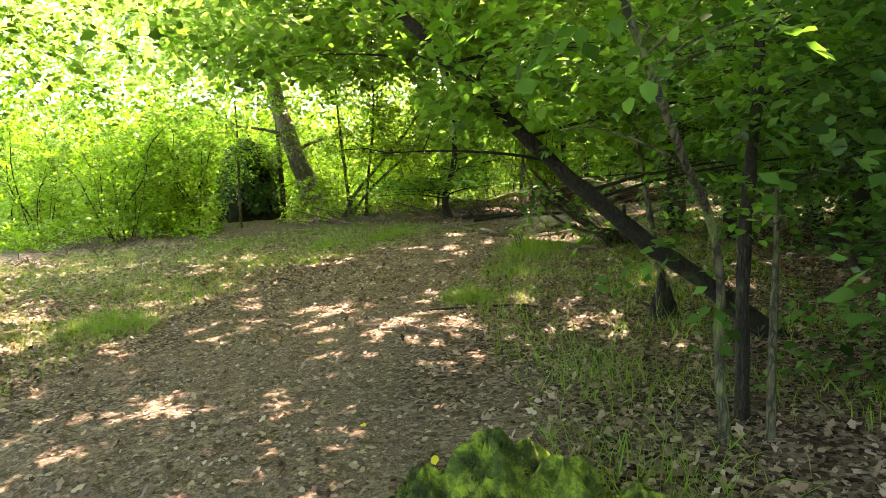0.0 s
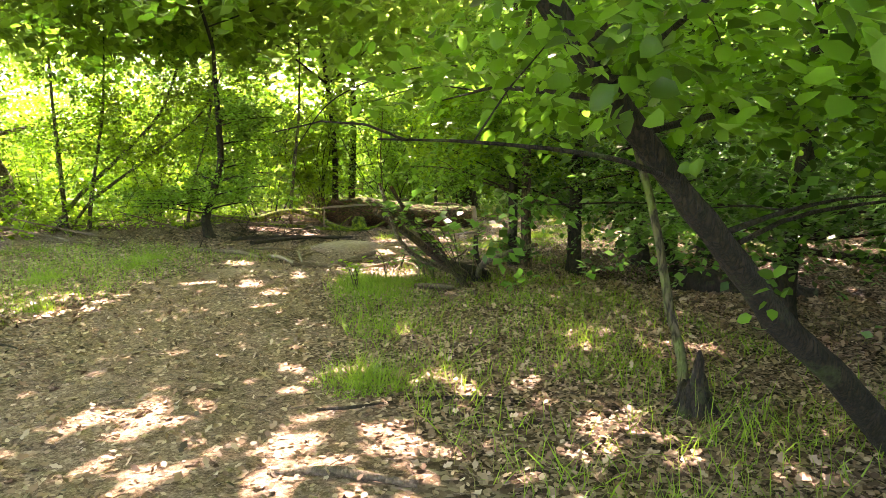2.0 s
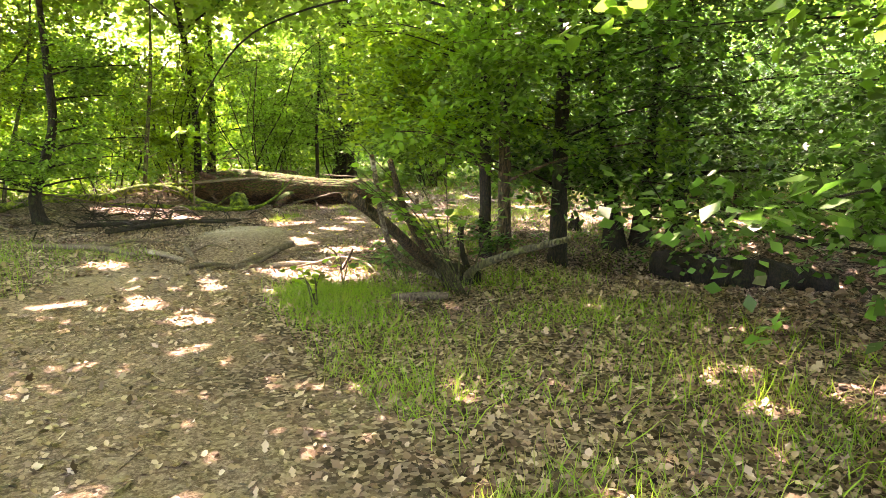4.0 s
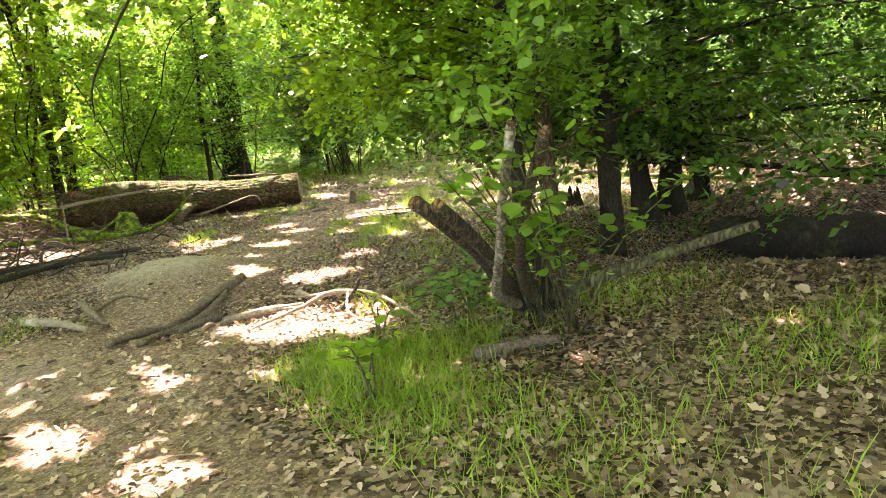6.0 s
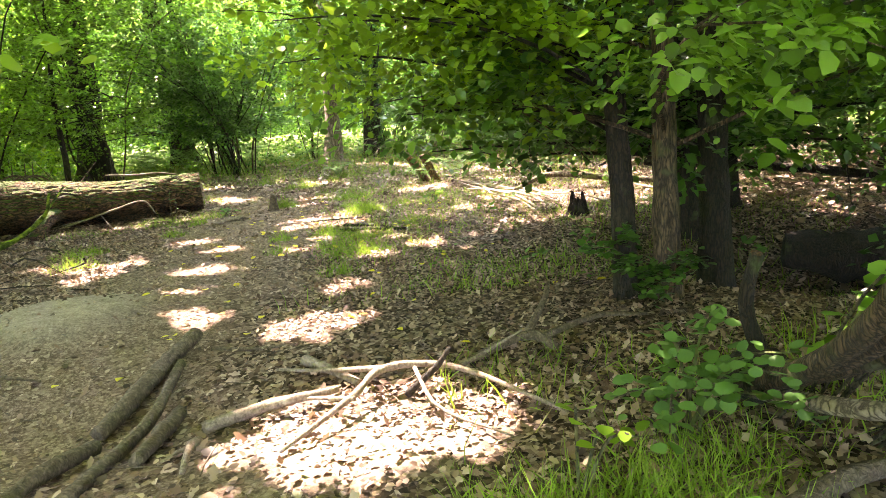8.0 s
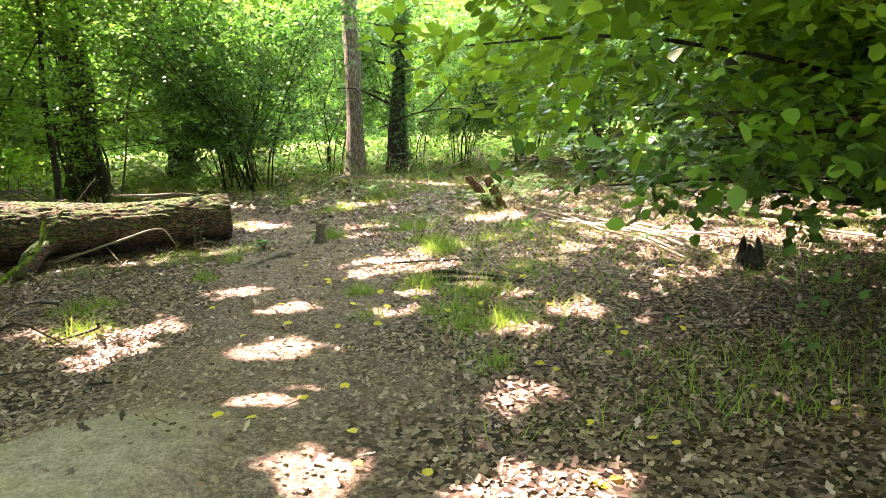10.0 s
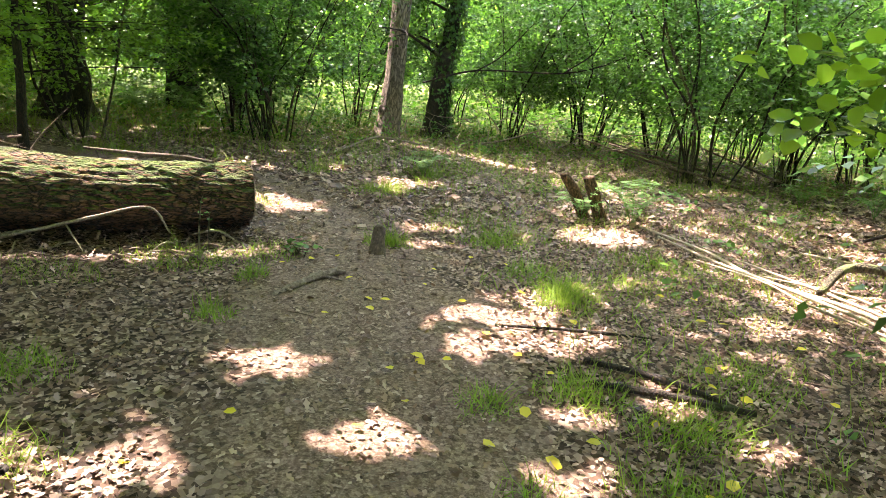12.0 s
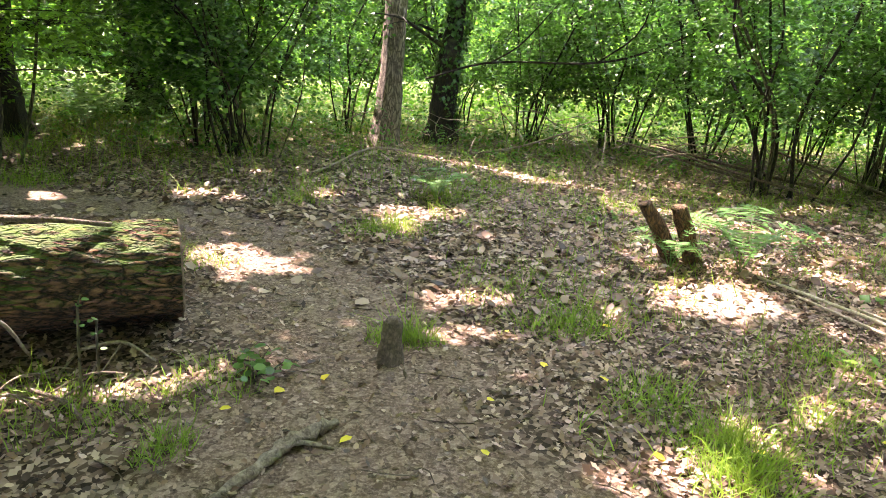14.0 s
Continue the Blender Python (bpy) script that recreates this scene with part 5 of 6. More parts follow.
def moss_mound():
    """Lumpy moss over an old stump at the path's edge."""
    x, y, z = ground_at(6.02, -1.55)
    ob = thing("mossy_stump", (x, y, z), "low stump thickly covered in bright green moss", "stump")
    for k, (dx, dy, r, h) in enumerate([(-0.08, 0.0, 0.2, 0.33), (0.2, 0.16, 0.2, 0.27), (-0.25, -0.2, 0.15, 0.2), (0.1, -0.14, 0.15, 0.25), (0.42, 0.32, 0.17, 0.2), (-0.1, 0.22, 0.15, 0.24)]):
        rng = np.random.default_rng(700 + k)
        a, v = np.meshgrid(np.linspace(0, 2 * np.pi, 40, endpoint=False), np.linspace(0, np.pi / 2, 18))
        lump = 1 + 0.10 * np.sin(3 * a + 2 * v + k) + 0.07 * np.sin(7 * a - 3 * v) + rng.normal(0, 0.018, a.shape)
        V = np.stack([x + dx + r * lump * np.cos(v) * np.cos(a), y + dy + r * lump * np.cos(v) * np.sin(a), z - 0.04 + (h + 0.04) * np.sin(v) * lump], -1)
        F = [[i * 40 + j, i * 40 + (j + 1) % 40, (i + 1) * 40 + (j + 1) % 40, (i + 1) * 40 + j] for i in range(17) for j in range(40)]
        c = part("moss", V.reshape(-1, 3), np.array(F), MAT_MOSS, ob, "soft moss cushion", True)
        n = 1500
        a, v = rng.uniform(0, 6.28, n), np.arcsin(rng.uniform(0.05, 1, n))
        P = np.stack([x + dx + r * np.cos(v) * np.cos(a), y + dy + r * np.cos(v) * np.sin(a), z - 0.04 + (h + 0.04) * np.sin(v)], 1)
        N = np.stack([np.cos(v) * np.cos(a), np.cos(v) * np.sin(a), np.sin(v)], 1) + rng.normal(0, 0.5, (n, 3))
        fuzz = part("moss_fuzz", *scatter(P, frames_from(N, rng.uniform(0, 6.28, n)), np.stack([rng.uniform(0.006, 0.012, n), rng.uniform(0.01, 0.02, n), rng.uniform(0.012, 0.03, n)], 1), BLADE_V, BLADE_F), MAT_MOSS, c)
        tagged(fuzz, kind="stuff")
    return ob


moss_mound()


# ---- small stumps in the clearing ----
def path_post():
    x, y, z = ground_at(-3.4, 13.4)
    ob = thing("small_stump", (x, y, z), "short weathered fluted stump in the path", "stump")
    part("trunk", *tube([(x, y, z - 0.05), (x, y, z + 0.12), (x + 0.01, y, z + 0.24)], [0.06, 0.052, 0.048], 16, 10, 0.05, 3, lobes=6, flare=0.4), MAT_STICK, ob, smooth=True)
    part("top", *tube([(x + 0.01, y, z + 0.235), (x + 0.012, y, z + 0.262)], [0.044, 0.034], 12, 3, 0.12, 4), MAT_STICK, ob)


path_post()


def twin_stump():
    x, y, z = ground_at(-0.76, 15.4)
    ob = thing("twin_stump", (x, y, z), "two sawn leaning stems of a reddish rotten stump", "stump")
    for k, (dx, dx2, m, r, h) in enumerate([(-0.06, -0.42, MAT_ROT, 0.068, 0.54), (0.12, -0.12, MAT_ROT, 0.075, 0.52)]):
        s = part("stem", *tube([(x + dx, y, z - 0.05), (x + 0.6 * dx + 0.4 * dx2, y - 0.02, z + h * 0.45), (x + dx2, y - 0.05, z + h)], [r * 1.15, r, r * 0.9], 12, 12, 0.08, 710 + k, lobes=3), m, ob, smooth=True)
        part("cut_end", *tube([(x + dx2, y - 0.05, z + h - 0.002), (x + dx2 - 0.004, y - 0.052, z + h + 0.012)], [r * 0.85, r * 0.7], 12, 2, 0.06, k), MAT_ROT, s, "orange-brown sawn wood")


twin_stump()


# ---- ferns ----
def fern(base, fronds, length, label, seed, group=""):
    rng = np.random.default_rng(seed)
    x, y, z = ground_at(*base)
    ob = thing("fern", (x, y, z), label, "fern", group)
    for k in range(fronds):
        a = 2 * math.pi * k / fronds + rng.uniform(-0.3, 0.3)
        l = length * rng.uniform(0.75, 1.1)
        d = np.array([math.cos(a), math.sin(a), 0])
        c = smooth_path([(x, y, z), np.array([x, y, z]) + d * l * 0.25 + (0, 0, l * 0.5), np.array([x, y, z]) + d * l * 0.65 + (0, 0, l * 0.68), np.array([x, y, z]) + d * l * 0.95 + (0, 0, l * 0.5)], 26)
        P, N, S, spin = [], [], [], []
        for i in range(5, 26):
            for sd in (-1, 1):
                P.append(c[i])
                N.append((rng.normal(0, 0.12), rng.normal(0, 0.12), 1))
                u = (i - 5) / 20
                S.append((0.035 * l / 0.5, l * 0.25 * math.sin(math.pi * min(1, 0.22 + 0.78 * u)) ** 0.8 + 0.01, 0.03))
                spin.append(a + (math.pi if sd > 0 else 0) - sd * 0.25)
        V, F = scatter(np.array(P), frames_from(np.array(N, float), np.array(spin)), np.array(S), CARD_V, CARD_F)
        tv, tf = tube(c, [0.004, 0.002], 4, 12, 0.0, k)
        part("frond", *join([(V, F), (tv, tf)]), MAT_FERN, ob)
    return ob


fern((-0.3, 15.2), 9, 0.72, "green fern with arching fronds beside the stump", 720)
fern((-0.95, 15.2), 6, 0.45, "small green fern at the stump foot", 721)
for k, (x, y, l) in enumerate([(-2.75, 17.8, 0.5), (3.2, 17.2, 0.5), (4.0, 16.6, 0.5), (-8.6, 22.5, 0.9), (-9.2, 24.2, 1.0), (-7.9, 23.6, 0.9), (-7.2, 24.8, 1.0), (-10.6, 23.4, 1.0), (-8.4, 25.6, 1.0), (-11.4, 25.0, 1.0), (-10.2, 26.4, 1.1), (-6.6, 26.6, 1.0), (-12.6, 22.4, 1.0), (-6.3, 25.5, 1.0)]):
    fern((x, y), 10, l, "bright green bracken with spreading fronds", 730 + k, "bracken in the clearing")


# ---- grass ----
def grass(name, places, label, seed, tall=0.3, mat=None, kind="", reach=None, wide=1.0):
    """Blades at the places, bent every way."""
    rng = np.random.default_rng(seed)
    P = np.asarray(places, float)
    n = len(P)
    P = np.stack([P[:, 0], P[:, 1], height(P[:, 0], P[:, 1]) - 0.01], 1)
    h = tall * (0.25 + rng.random(n) ** 1.6) * (reach if reach is not None else 1.0)
    S = np.stack([rng.uniform(0.003, 0.0065, n) * (1 + tall) * wide, h * rng.uniform(0.4, 2.4, n), h], 1)
    V, F = scatter(P, frames_from(np.stack([rng.normal(0, 0.5, n), rng.normal(0, 0.5, n), np.ones(n)], 1), rng.uniform(0, 6.28, n)), S, BLADE_V, BLADE_F)
    ob = part(name, V, F, mat or MAT_GRASS)
    return tagged(ob, label, "grass", "grass tufts" if not kind else "", kind)


def disc(rng, n, x, y, rx, ry=None):
    r, a = np.sqrt(rng.random(n)) ** 1.25, rng.uniform(0, 6.28, n)
    return np.stack([x + r * rx * np.cos(a), y + r * (ry or rx) * np.sin(a)], 1)


rg = np.random.default_rng(801)
for k, (x, y, rx, ry, n, h) in enumerate([(-0.9, 4.5, 0.42, 0.32, 1700, 0.26), (-0.5, 4.75, 0.36, 0.26, 1000, 0.25), (-0.35, 4.05, 0.4, 0.42, 1200, 0.22), (-0.75, 4.1, 0.25, 0.2, 420, 0.18), (-0.15, 4.95, 0.3, 0.25, 500, 0.22), (2.0, 1.06, 0.34, 0.28, 1100, 0.24), (-2.75, 1.02, 0.2, 0.2, 450, 0.2), (-5.3, 2.4, 0.35, 0.25, 600, 0.24), (-5.45, 3.85, 0.4, 0.3, 700, 0.24), (0.1, -2.35, 0.75, 0.5, 1800, 0.24), (-4.9, 2.0, 0.3, 0.2, 400, 0.2), (-6.1, 4.6, 0.6, 0.45, 900, 0.25),
                                          (-2.1, 9.85, 0.28, 0.22, 500, 0.16), (-1.93, 8.6, 0.18, 0.14, 320, 0.16), (-1.95, 9.4, 0.24, 0.2, 420, 0.16), (-2.7, 9.85, 0.18, 0.13, 200, 0.12), (-2.2, 13.9, 0.32, 0.25, 600, 0.22), (-1.95, 12.2, 0.2, 0.2, 420, 0.26), (-2.05, 12.9, 0.3, 0.28, 550, 0.2), (-4.95, 10.0, 0.3, 0.22, 420, 0.18),
                                          (-3.3, 13.66, 0.22, 0.12, 520, 0.24), (-4.36, 12.5, 0.12, 0.12, 240, 0.17), (-4.47, 11.7, 0.15, 0.15, 260, 0.17), (-2.79, 10.6, 0.16, 0.14, 300, 0.17), (-3.4, 16.2, 0.45, 0.3, 500, 0.25), (-4.35, 17.4, 0.4, 0.3, 420, 0.25), (-7.5, 17.9, 0.5, 0.35, 600, 0.28), (-1.2, 11.0, 0.35, 0.3, 450, 0.18), (-6.9, 8.6, 0.6, 0.4, 600, 0.15), (-4.7, 12.9, 0.3, 0.2, 260, 0.14), (-4.9, 15.0, 0.4, 0.2, 300, 0.2), (-1.86, 12.46, 0.3, 0.25, 600, 0.2), (-0.8, 13.4, 0.5, 0.4, 700, 0.16), (-1.3, 12.7, 0.45, 0.35, 700, 0.16), (-5.1, 13.0, 0.3, 0.2, 350, 0.14), (-5.25, 10.8, 0.3, 0.22, 500, 0.18), (-2.24, 10.77, 0.26, 0.2, 500, 0.2), (-1.76, 10.39, 0.3, 0.22, 600, 0.2), (-1.69, 9.43, 0.2, 0.16, 420, 0.18), (-1.88, 12.46, 0.2, 0.2, 350, 0.22), (-3.3, 16.35, 0.35, 0.25, 500, 0.22), (-2.6, 17.9, 0.5, 0.4, 600, 0.25)]):
    D = disc(rg, int(n * 0.8), x, y, rx * 1.15, ry * 1.15)
    away = np.hypot((D[:, 0] - x) / rx, (D[:, 1] - y) / ry)
    grass("grass_tuft", D, "bright green tuft of fine woodland grass", 810 + k, h, kind="stuff", reach=np.clip(1.25 - 0.75 * away, 0.25, 1.2))


def field(rng, n, lo, hi):
    return np.stack([rng.uniform(lo[0], hi[0], n), rng.uniform(lo[1], hi[1], n)], 1)


def patchy(P, seed, scale):
    return 0.5 + 0.25 * (np.sin(P[:, 0] * scale + seed + 2 * np.sin(P[:, 1] * scale * 0.7)) + np.sin(P[:, 1] * scale * 1.3 + 1.7 * np.sin(P[:, 0] * scale * 0.6 + seed)))


A = field(rg, 42000, (-1.2, -1.6), (6.6, 6.2))
A = A[(path_distance(A) > 1.02) & (rg.random(len(A)) < patchy(A, 1, 2.6) ** 1.5) & (A[:, 0] * 0.55 + A[:, 1] * 0.6 < 4.6)]
grass("woodland_grass", A, "sparse bent grass blades among leaf litter", 850, 0.19, kind="stuff", wide=1.25)
A = field(rg, 38000, (-2.9, 7.5), (3.5, 19))
A = A[(path_distance(A) > 1.0) & (rg.random(len(A)) < patchy(A, 4, 2.0) ** 1.4)]
grass("clearing_grass", A, "sparse green grass in the clearing", 851, 0.14, kind="stuff", wide=1.25)
A = field(rg, 52000, (-10, -5), (2.5, 6))
A = A[(path_distance(A) > 1.0) & (A[:, 1] < 3.5 - 0.75 * A[:, 0]) & (rg.random(len(A)) < patchy(A, 7, 1.7) ** 0.8)]
grass("bank_grass", A, "low sunlit grass beside the path", 852, 0.2, kind="stuff")
A = field(rg, 16000, (-1.0, -1.6), (6.6, 6.0))
A = A[(path_distance(A) > 0.95) & (rg.random(len(A)) < patchy(A, 2, 2.2) ** 2)]
grass("dry_grass", A, "dry yellow grass blades among the litter", 853, 0.14, MAT_STRAW, kind="stuff")
A = field(rg, 14000, (-12, 17.5), (9, 27))
A = A[path_distance(A) > 1.0]
grass("edge_grass", A, "rough green growth under the bushes", 854, 0.4, kind="stuff")

# ---- leaf litter ----
OAK_V = np.array([[0, 0, 0], [0.22, 0.2, 0.05], [0.13, 0.36, 0.02], [0.3, 0.58, 0.10], [0.16, 0.76, 0.03], [0, 1.0, 0.12], [-0.16, 0.76, 0.05], [-0.3, 0.58, 0.06], [-0.13, 0.36, 0.02], [-0.22, 0.2, 0.09]])
OAK_F = np.array([[0, 1, 2, 9], [9, 2, 3, 8], [8, 3, 4, 7], [7, 4, 5, 6]])


def litter(name, P, size, label, seed, mat, flat=0.35, template=(OAK_V, OAK_F), up=0.006):
    rng = np.random.default_rng(seed)
    n = len(P)
    Q = np.stack([P[:, 0], P[:, 1], height(P[:, 0], P[:, 1]) + up + np.abs(rng.normal(0, 0.006, n))], 1)
    N = np.stack([rng.normal(0, flat, n), rng.normal(0, flat, n), np.ones(n)], 1)
    sz = size * rng.uniform(0.5, 1.25, n)
    S = np.stack([sz * rng.uniform(0.7, 1.2, n), sz, sz * rng.uniform(-0.6, 2.2, n)], 1)
    return tagged(part(name, *scatter(Q, frames_from(N, rng.uniform(0, 6.28, n)), S, *template), mat), label, "leaf litter", kind="stuff")


def litter_field(seed, n, lo, hi, on_path):
    rng = np.random.default_rng(seed)
    P = field(rng, n, lo, hi)
    d = path_distance(P)
    keep = np.clip((d - 0.55) / 0.6, on_path, 1.0) * (0.55 + 0.45 * patchy(P, seed, 1.1))
    keep *= 1 - 0.8 * bump(P[:, 0], P[:, 1], -3.95, 7.55, 0.75, 0.62, 0.6)
    keep *= 1 - 0.75 * bump(P[:, 0], P[:, 1], -0.85, 14.4, 0.45, 0.4) - 0.45 * bump(P[:, 0], P[:, 1], -1.6, 5.5, 0.6, 0.4)
    return P[rng.random(n) < keep]


litter("leaf_litter", litter_field(901, 42000, (-3, -4.5), (8.5, 6.5), 0.3), 0.066, "brown and tan dead oak leaves on the ground", 901, MAT_LITTER, 0.55)
litter("leaf_crumbs", litter_field(906, 70000, (-3, -4.5), (8.5, 6.5), 0.6), 0.042, "crumbled brown leaves over the soil", 906, MAT_LITTER, 0.3, (LEAF_V, LEAF_F))
litter("leaf_litter", litter_field(902, 62000, (-6.8, 5.5), (3.5, 16.5), 0.26), 0.052, "brown and tan dead leaves covering the clearing", 902, MAT_LITTER, 0.6)
litter("leaf_crumbs", litter_field(907, 80000, (-6.5, 5.0), (4, 16.5), 0.5), 0.033, "crumbled brown leaves over the clearing", 907, MAT_LITTER, 0.3, (LEAF_V, LEAF_F))
A = litter_field(903, 38000, (-11, -4.5), (-2, 20), 0.15)
A = A[~((A[:, 0] > -6.6) & (A[:, 1] > 5.5) & (A[:, 1] < 16.4))]
litter("leaf_litter", A, 0.075, "brown dead leaves under the trees", 903, MAT_LITTER, 0.35, (LEAF_V, LEAF_F))
litter("leaf_litter", litter_field(904, 30000, (-7, 14), (9, 25), 0.15), 0.095, "brown dead leaves below the bushes", 904, MAT_LITTER, 0.35, (LEAF_V, LEAF_F))
litter("leaf_litter", litter_field(905, 18000, (2, 4), (11, 16), 0.15), 0.09, "dark dead leaves in the shaded ditch", 905, MAT_LITTER, 0.35, (LEAF_V, LEAF_F))
rng_y = np.random.default_rng(910)
for k, (x, y) in enumerate(np.concatenate([field(rng_y, 85, (-3.6, 6.4), (0.2, 12.6)), field(rng_y, 14, (-4.6, 10), (-2, 14)), field(rng_y, 8, (2.5, -2.4), (6, 0.2))])):
    V, F = scatter(np.array([[x, y, float(height(x, y)) + 0.022]]), frames_from(np.array([[rng_y.normal(0, 0.2), rng_y.normal(0, 0.2), 1.0]]), rng_y.uniform(0, 6.28, 1)), np.array([rng_y.uniform(0.05, 0.085)]), LEAF_V, LEAF_F)
    tagged(part("fallen_leaf", V, F, MAT_YELLOW), "fresh yellow fallen leaf on brown litter", "leaf", "yellow fallen leaves")
twigs = []
rng_t = np.random.default_rng(920)
for x, y in field(rng_t, 900, (-6, -3.5), (6, 16)):
    a, l, z = rng_t.uniform(0, 3.14), rng_t.uniform(0.06, 0.3), float(height(x, y)) + 0.012
    d = np.array([math.cos(a), math.sin(a), 0]) * l
    twigs.append(tube([(x, y, z), np.array([x, y, z + 0.012]) + d * 0.5 + rng_t.normal(0, 0.012, 3), np.array([x, y, z]) + d], [0.0035, 0.0025], 4, 4, 0, cap=False))
tagged(part("scattered_twigs", *join(twigs), MAT_STICK), "small brown twigs strewn over the litter", "twigs", kind="stuff")


# ---- mostly unseen tall trees added for shade, and the wood all round ----
def shade_tree(x, y, r, top, width, seed, sprays, skirt=0):
    rng = np.random.default_rng(seed)
    z = float(height(x, y))
    ob = thing("shade_tree", (x, y, z), "tall tree, mostly unseen, added so its crown shades the floor", "tree", "tall trees of the wood")
    c = [(x, y, z - 0.2), (x + rng.normal(0, 0.15), y + rng.normal(0, 0.15), 3), (x + rng.normal(0, 0.4), y + rng.normal(0, 0.4), top * 0.6), (x + rng.normal(0, 0.5), y + rng.normal(0, 0.5), top)]
    part("trunk", *tube(c, [r * 1.2, r, r * 0.75, r * 0.25], 12, 20, 0.05, seed, flare=0.5), MAT_BARK, ob, smooth=True)
    C = smooth_path(c, 40)
    for k, l in enumerate(limb_paths(rng, C, 9, 0.45, 0.95, width * 0.9, 0.35)):
        part("limb", *tube(l, [r * 0.4, r * 0.25, r * 0.08], 6, 9, 0.05, seed + k), MAT_BARK, ob, smooth=True)
    a, u = rng.uniform(0, 6.28, sprays), np.sqrt(rng.random(sprays))
    h = rng.random(sprays)
    P = np.stack([x + width * u * np.cos(a), y + width * u * np.sin(a), 5.2 + (top - 4.2) * (0.15 + 0.85 * h) * (1.05 - 0.55 * u**2)], 1)
    part("crown", *foliage(P, rng.normal(0, 1, (sprays, 3)), rng, 9, 1.05, 0.36, False), MAT_CANOPY, ob)
    if skirt:
        a, u = rng.uniform(0, 6.28, skirt), rng.uniform(0.35, 1.0, skirt)
        P = np.stack([x + width * u * np.cos(a), y + width * u * np.sin(a), rng.uniform(2.5, 5.4, skirt)], 1)
        part("low_crown", *foliage(P, rng.normal(0, 1, (skirt, 3)), rng, 14, 0.6, 0.1, False), MAT_LEAF, ob)
    return ob


rc = np.random.default_rng(950)
# Trunk spots chosen so the added crowns keep sun off the path.
spots = [(8.5, -6.0), (12.5, -1.0), (10.0, 5.5), (11.5, 9.5), (1.5, -6.5), (-3.0, -5.5), (-8.0, -7.0), (-4.6, -9.5), (14.5, 4.5), (5.0, -11), (-15.5, -5.5), (11.5, 18.5), (-10.8, 14.6)]
for k, (x, y) in enumerate(spots):
    shade_tree(x, y, rc.uniform(0.14, 0.2) if k < 12 else 0.09, rc.uniform(10, 13.5), 8.2 if k in (4, 5) else rc.uniform(4.5, 5.8) if k < 12 else 7.4, 960 + k, 1050 if k in (4, 5) else 430 if k < 12 else 1400, 620 if k in (4, 5) else 420 if k == 12 else 0)


def far_wood(name, ring, count, seed, label, mat, sector=(0.0, 6.2832), gap=lambda a: 1.0, low=0.3, high=7.5, leaf=0.34):
    """Leafy growth at the wood's edge, too far off to count."""
    rng = np.random.default_rng(seed)
    a, r = rng.uniform(*sector, count), rng.uniform(*ring, count)
    k = rng.random(count) < np.array([gap(v) for v in a])
    a, r = a[k], r[k]
    clump = 0.5 + 0.5 * np.sin(a * 31 + 3 * np.sin(a * 11)) * np.sin(r * 1.1 + a * 17)
    h = low + (high - low) * rng.random(len(a)) ** 0.9 * (0.45 + 0.55 * clump)
    P = np.stack([-3 + r * np.cos(a), 6 + r * np.sin(a), h], 1)
    ob = part(name, *foliage(P, rng.normal(0, 1, P.shape), rng, 9, 1.1, leaf, False, False), mat)
    return tagged(ob, label, "woodland", kind="stuff")


# The left sector takes the brighter leaf copy, so its sunlight is partly colour.
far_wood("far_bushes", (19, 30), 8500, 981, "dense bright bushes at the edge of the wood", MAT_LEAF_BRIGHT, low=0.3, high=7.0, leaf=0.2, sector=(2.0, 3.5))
far_wood("far_bushes", (20, 30), 6500, 983, "green bushes leafy above bare stems", MAT_LEAF, low=1.9, high=8.0, leaf=0.16, sector=(0.6, 2.2))
far_wood("far_bushes", (21, 34), 4500, 986, "sunlit low growth beyond the bushes", MAT_LEAF, low=0.1, high=2.6, leaf=0.16, sector=(0.6, 2.2))
far_wood("far_bushes", (20, 30), 3000, 984, "green bushes at the edge of the wood", MAT_LEAF, low=0.3, high=7.0, leaf=0.2, sector=(3.5, 6.88))
far_wood("far_trees", (29, 46), 12000, 982, "far trees beyond the wood in sun-brightened leaf colour", MAT_LEAF_BRIGHT, low=1.5, high=20, leaf=0.33, sector=(2.0, 3.6))
far_wood("far_trees", (29, 46), 7500, 985, "far green trees beyond the clearing", MAT_LEAF, low=2.6, high=18, leaf=0.33, sector=(0.5, 2.0))
for k in range(22):
    a, r = rc.uniform(0, 6.28), rc.uniform(24, 40)
    x, y = -3 + r * math.cos(a), 6 + r * math.sin(a)
    ob = thing("far_trunk", ground_at(x, y), "dark far trunk among leaves", "tree", "far trunks")
    part("trunk", *tube([(x, y, -0.3), (x + rc.normal(0, 0.2), y, 3.5), (x + rc.normal(0, 0.6), y, 9)], [0.15, 0.12, 0.06], 8, 8, 0.06, k, flare=0.4), MAT_BARK, ob, smooth=True)


def undergrowth(name, lo, hi, count, seed, label, mat, tall=0.7, test=None, leaf=0.085):
    """Low leafy plants that cover the ground."""
    rng = np.random.default_rng(seed)
    P = field(rng, count, lo, hi)
    P = P[(path_distance(P) > 1.25) & (rng.random(count) < patchy(P, seed, 1.3))]
    if test:
        P = P[test(P)]
    Q = np.stack([P[:, 0], P[:, 1], height(P[:, 0], P[:, 1]) + tall * rng.random(len(P)) * patchy(P, seed + 1, 0.9)], 1)
    return tagged(part(name, *foliage(Q, rng.normal(0, 1, Q.shape), rng, 9, 0.4, leaf, False), mat), label, "undergrowth", kind="stuff")


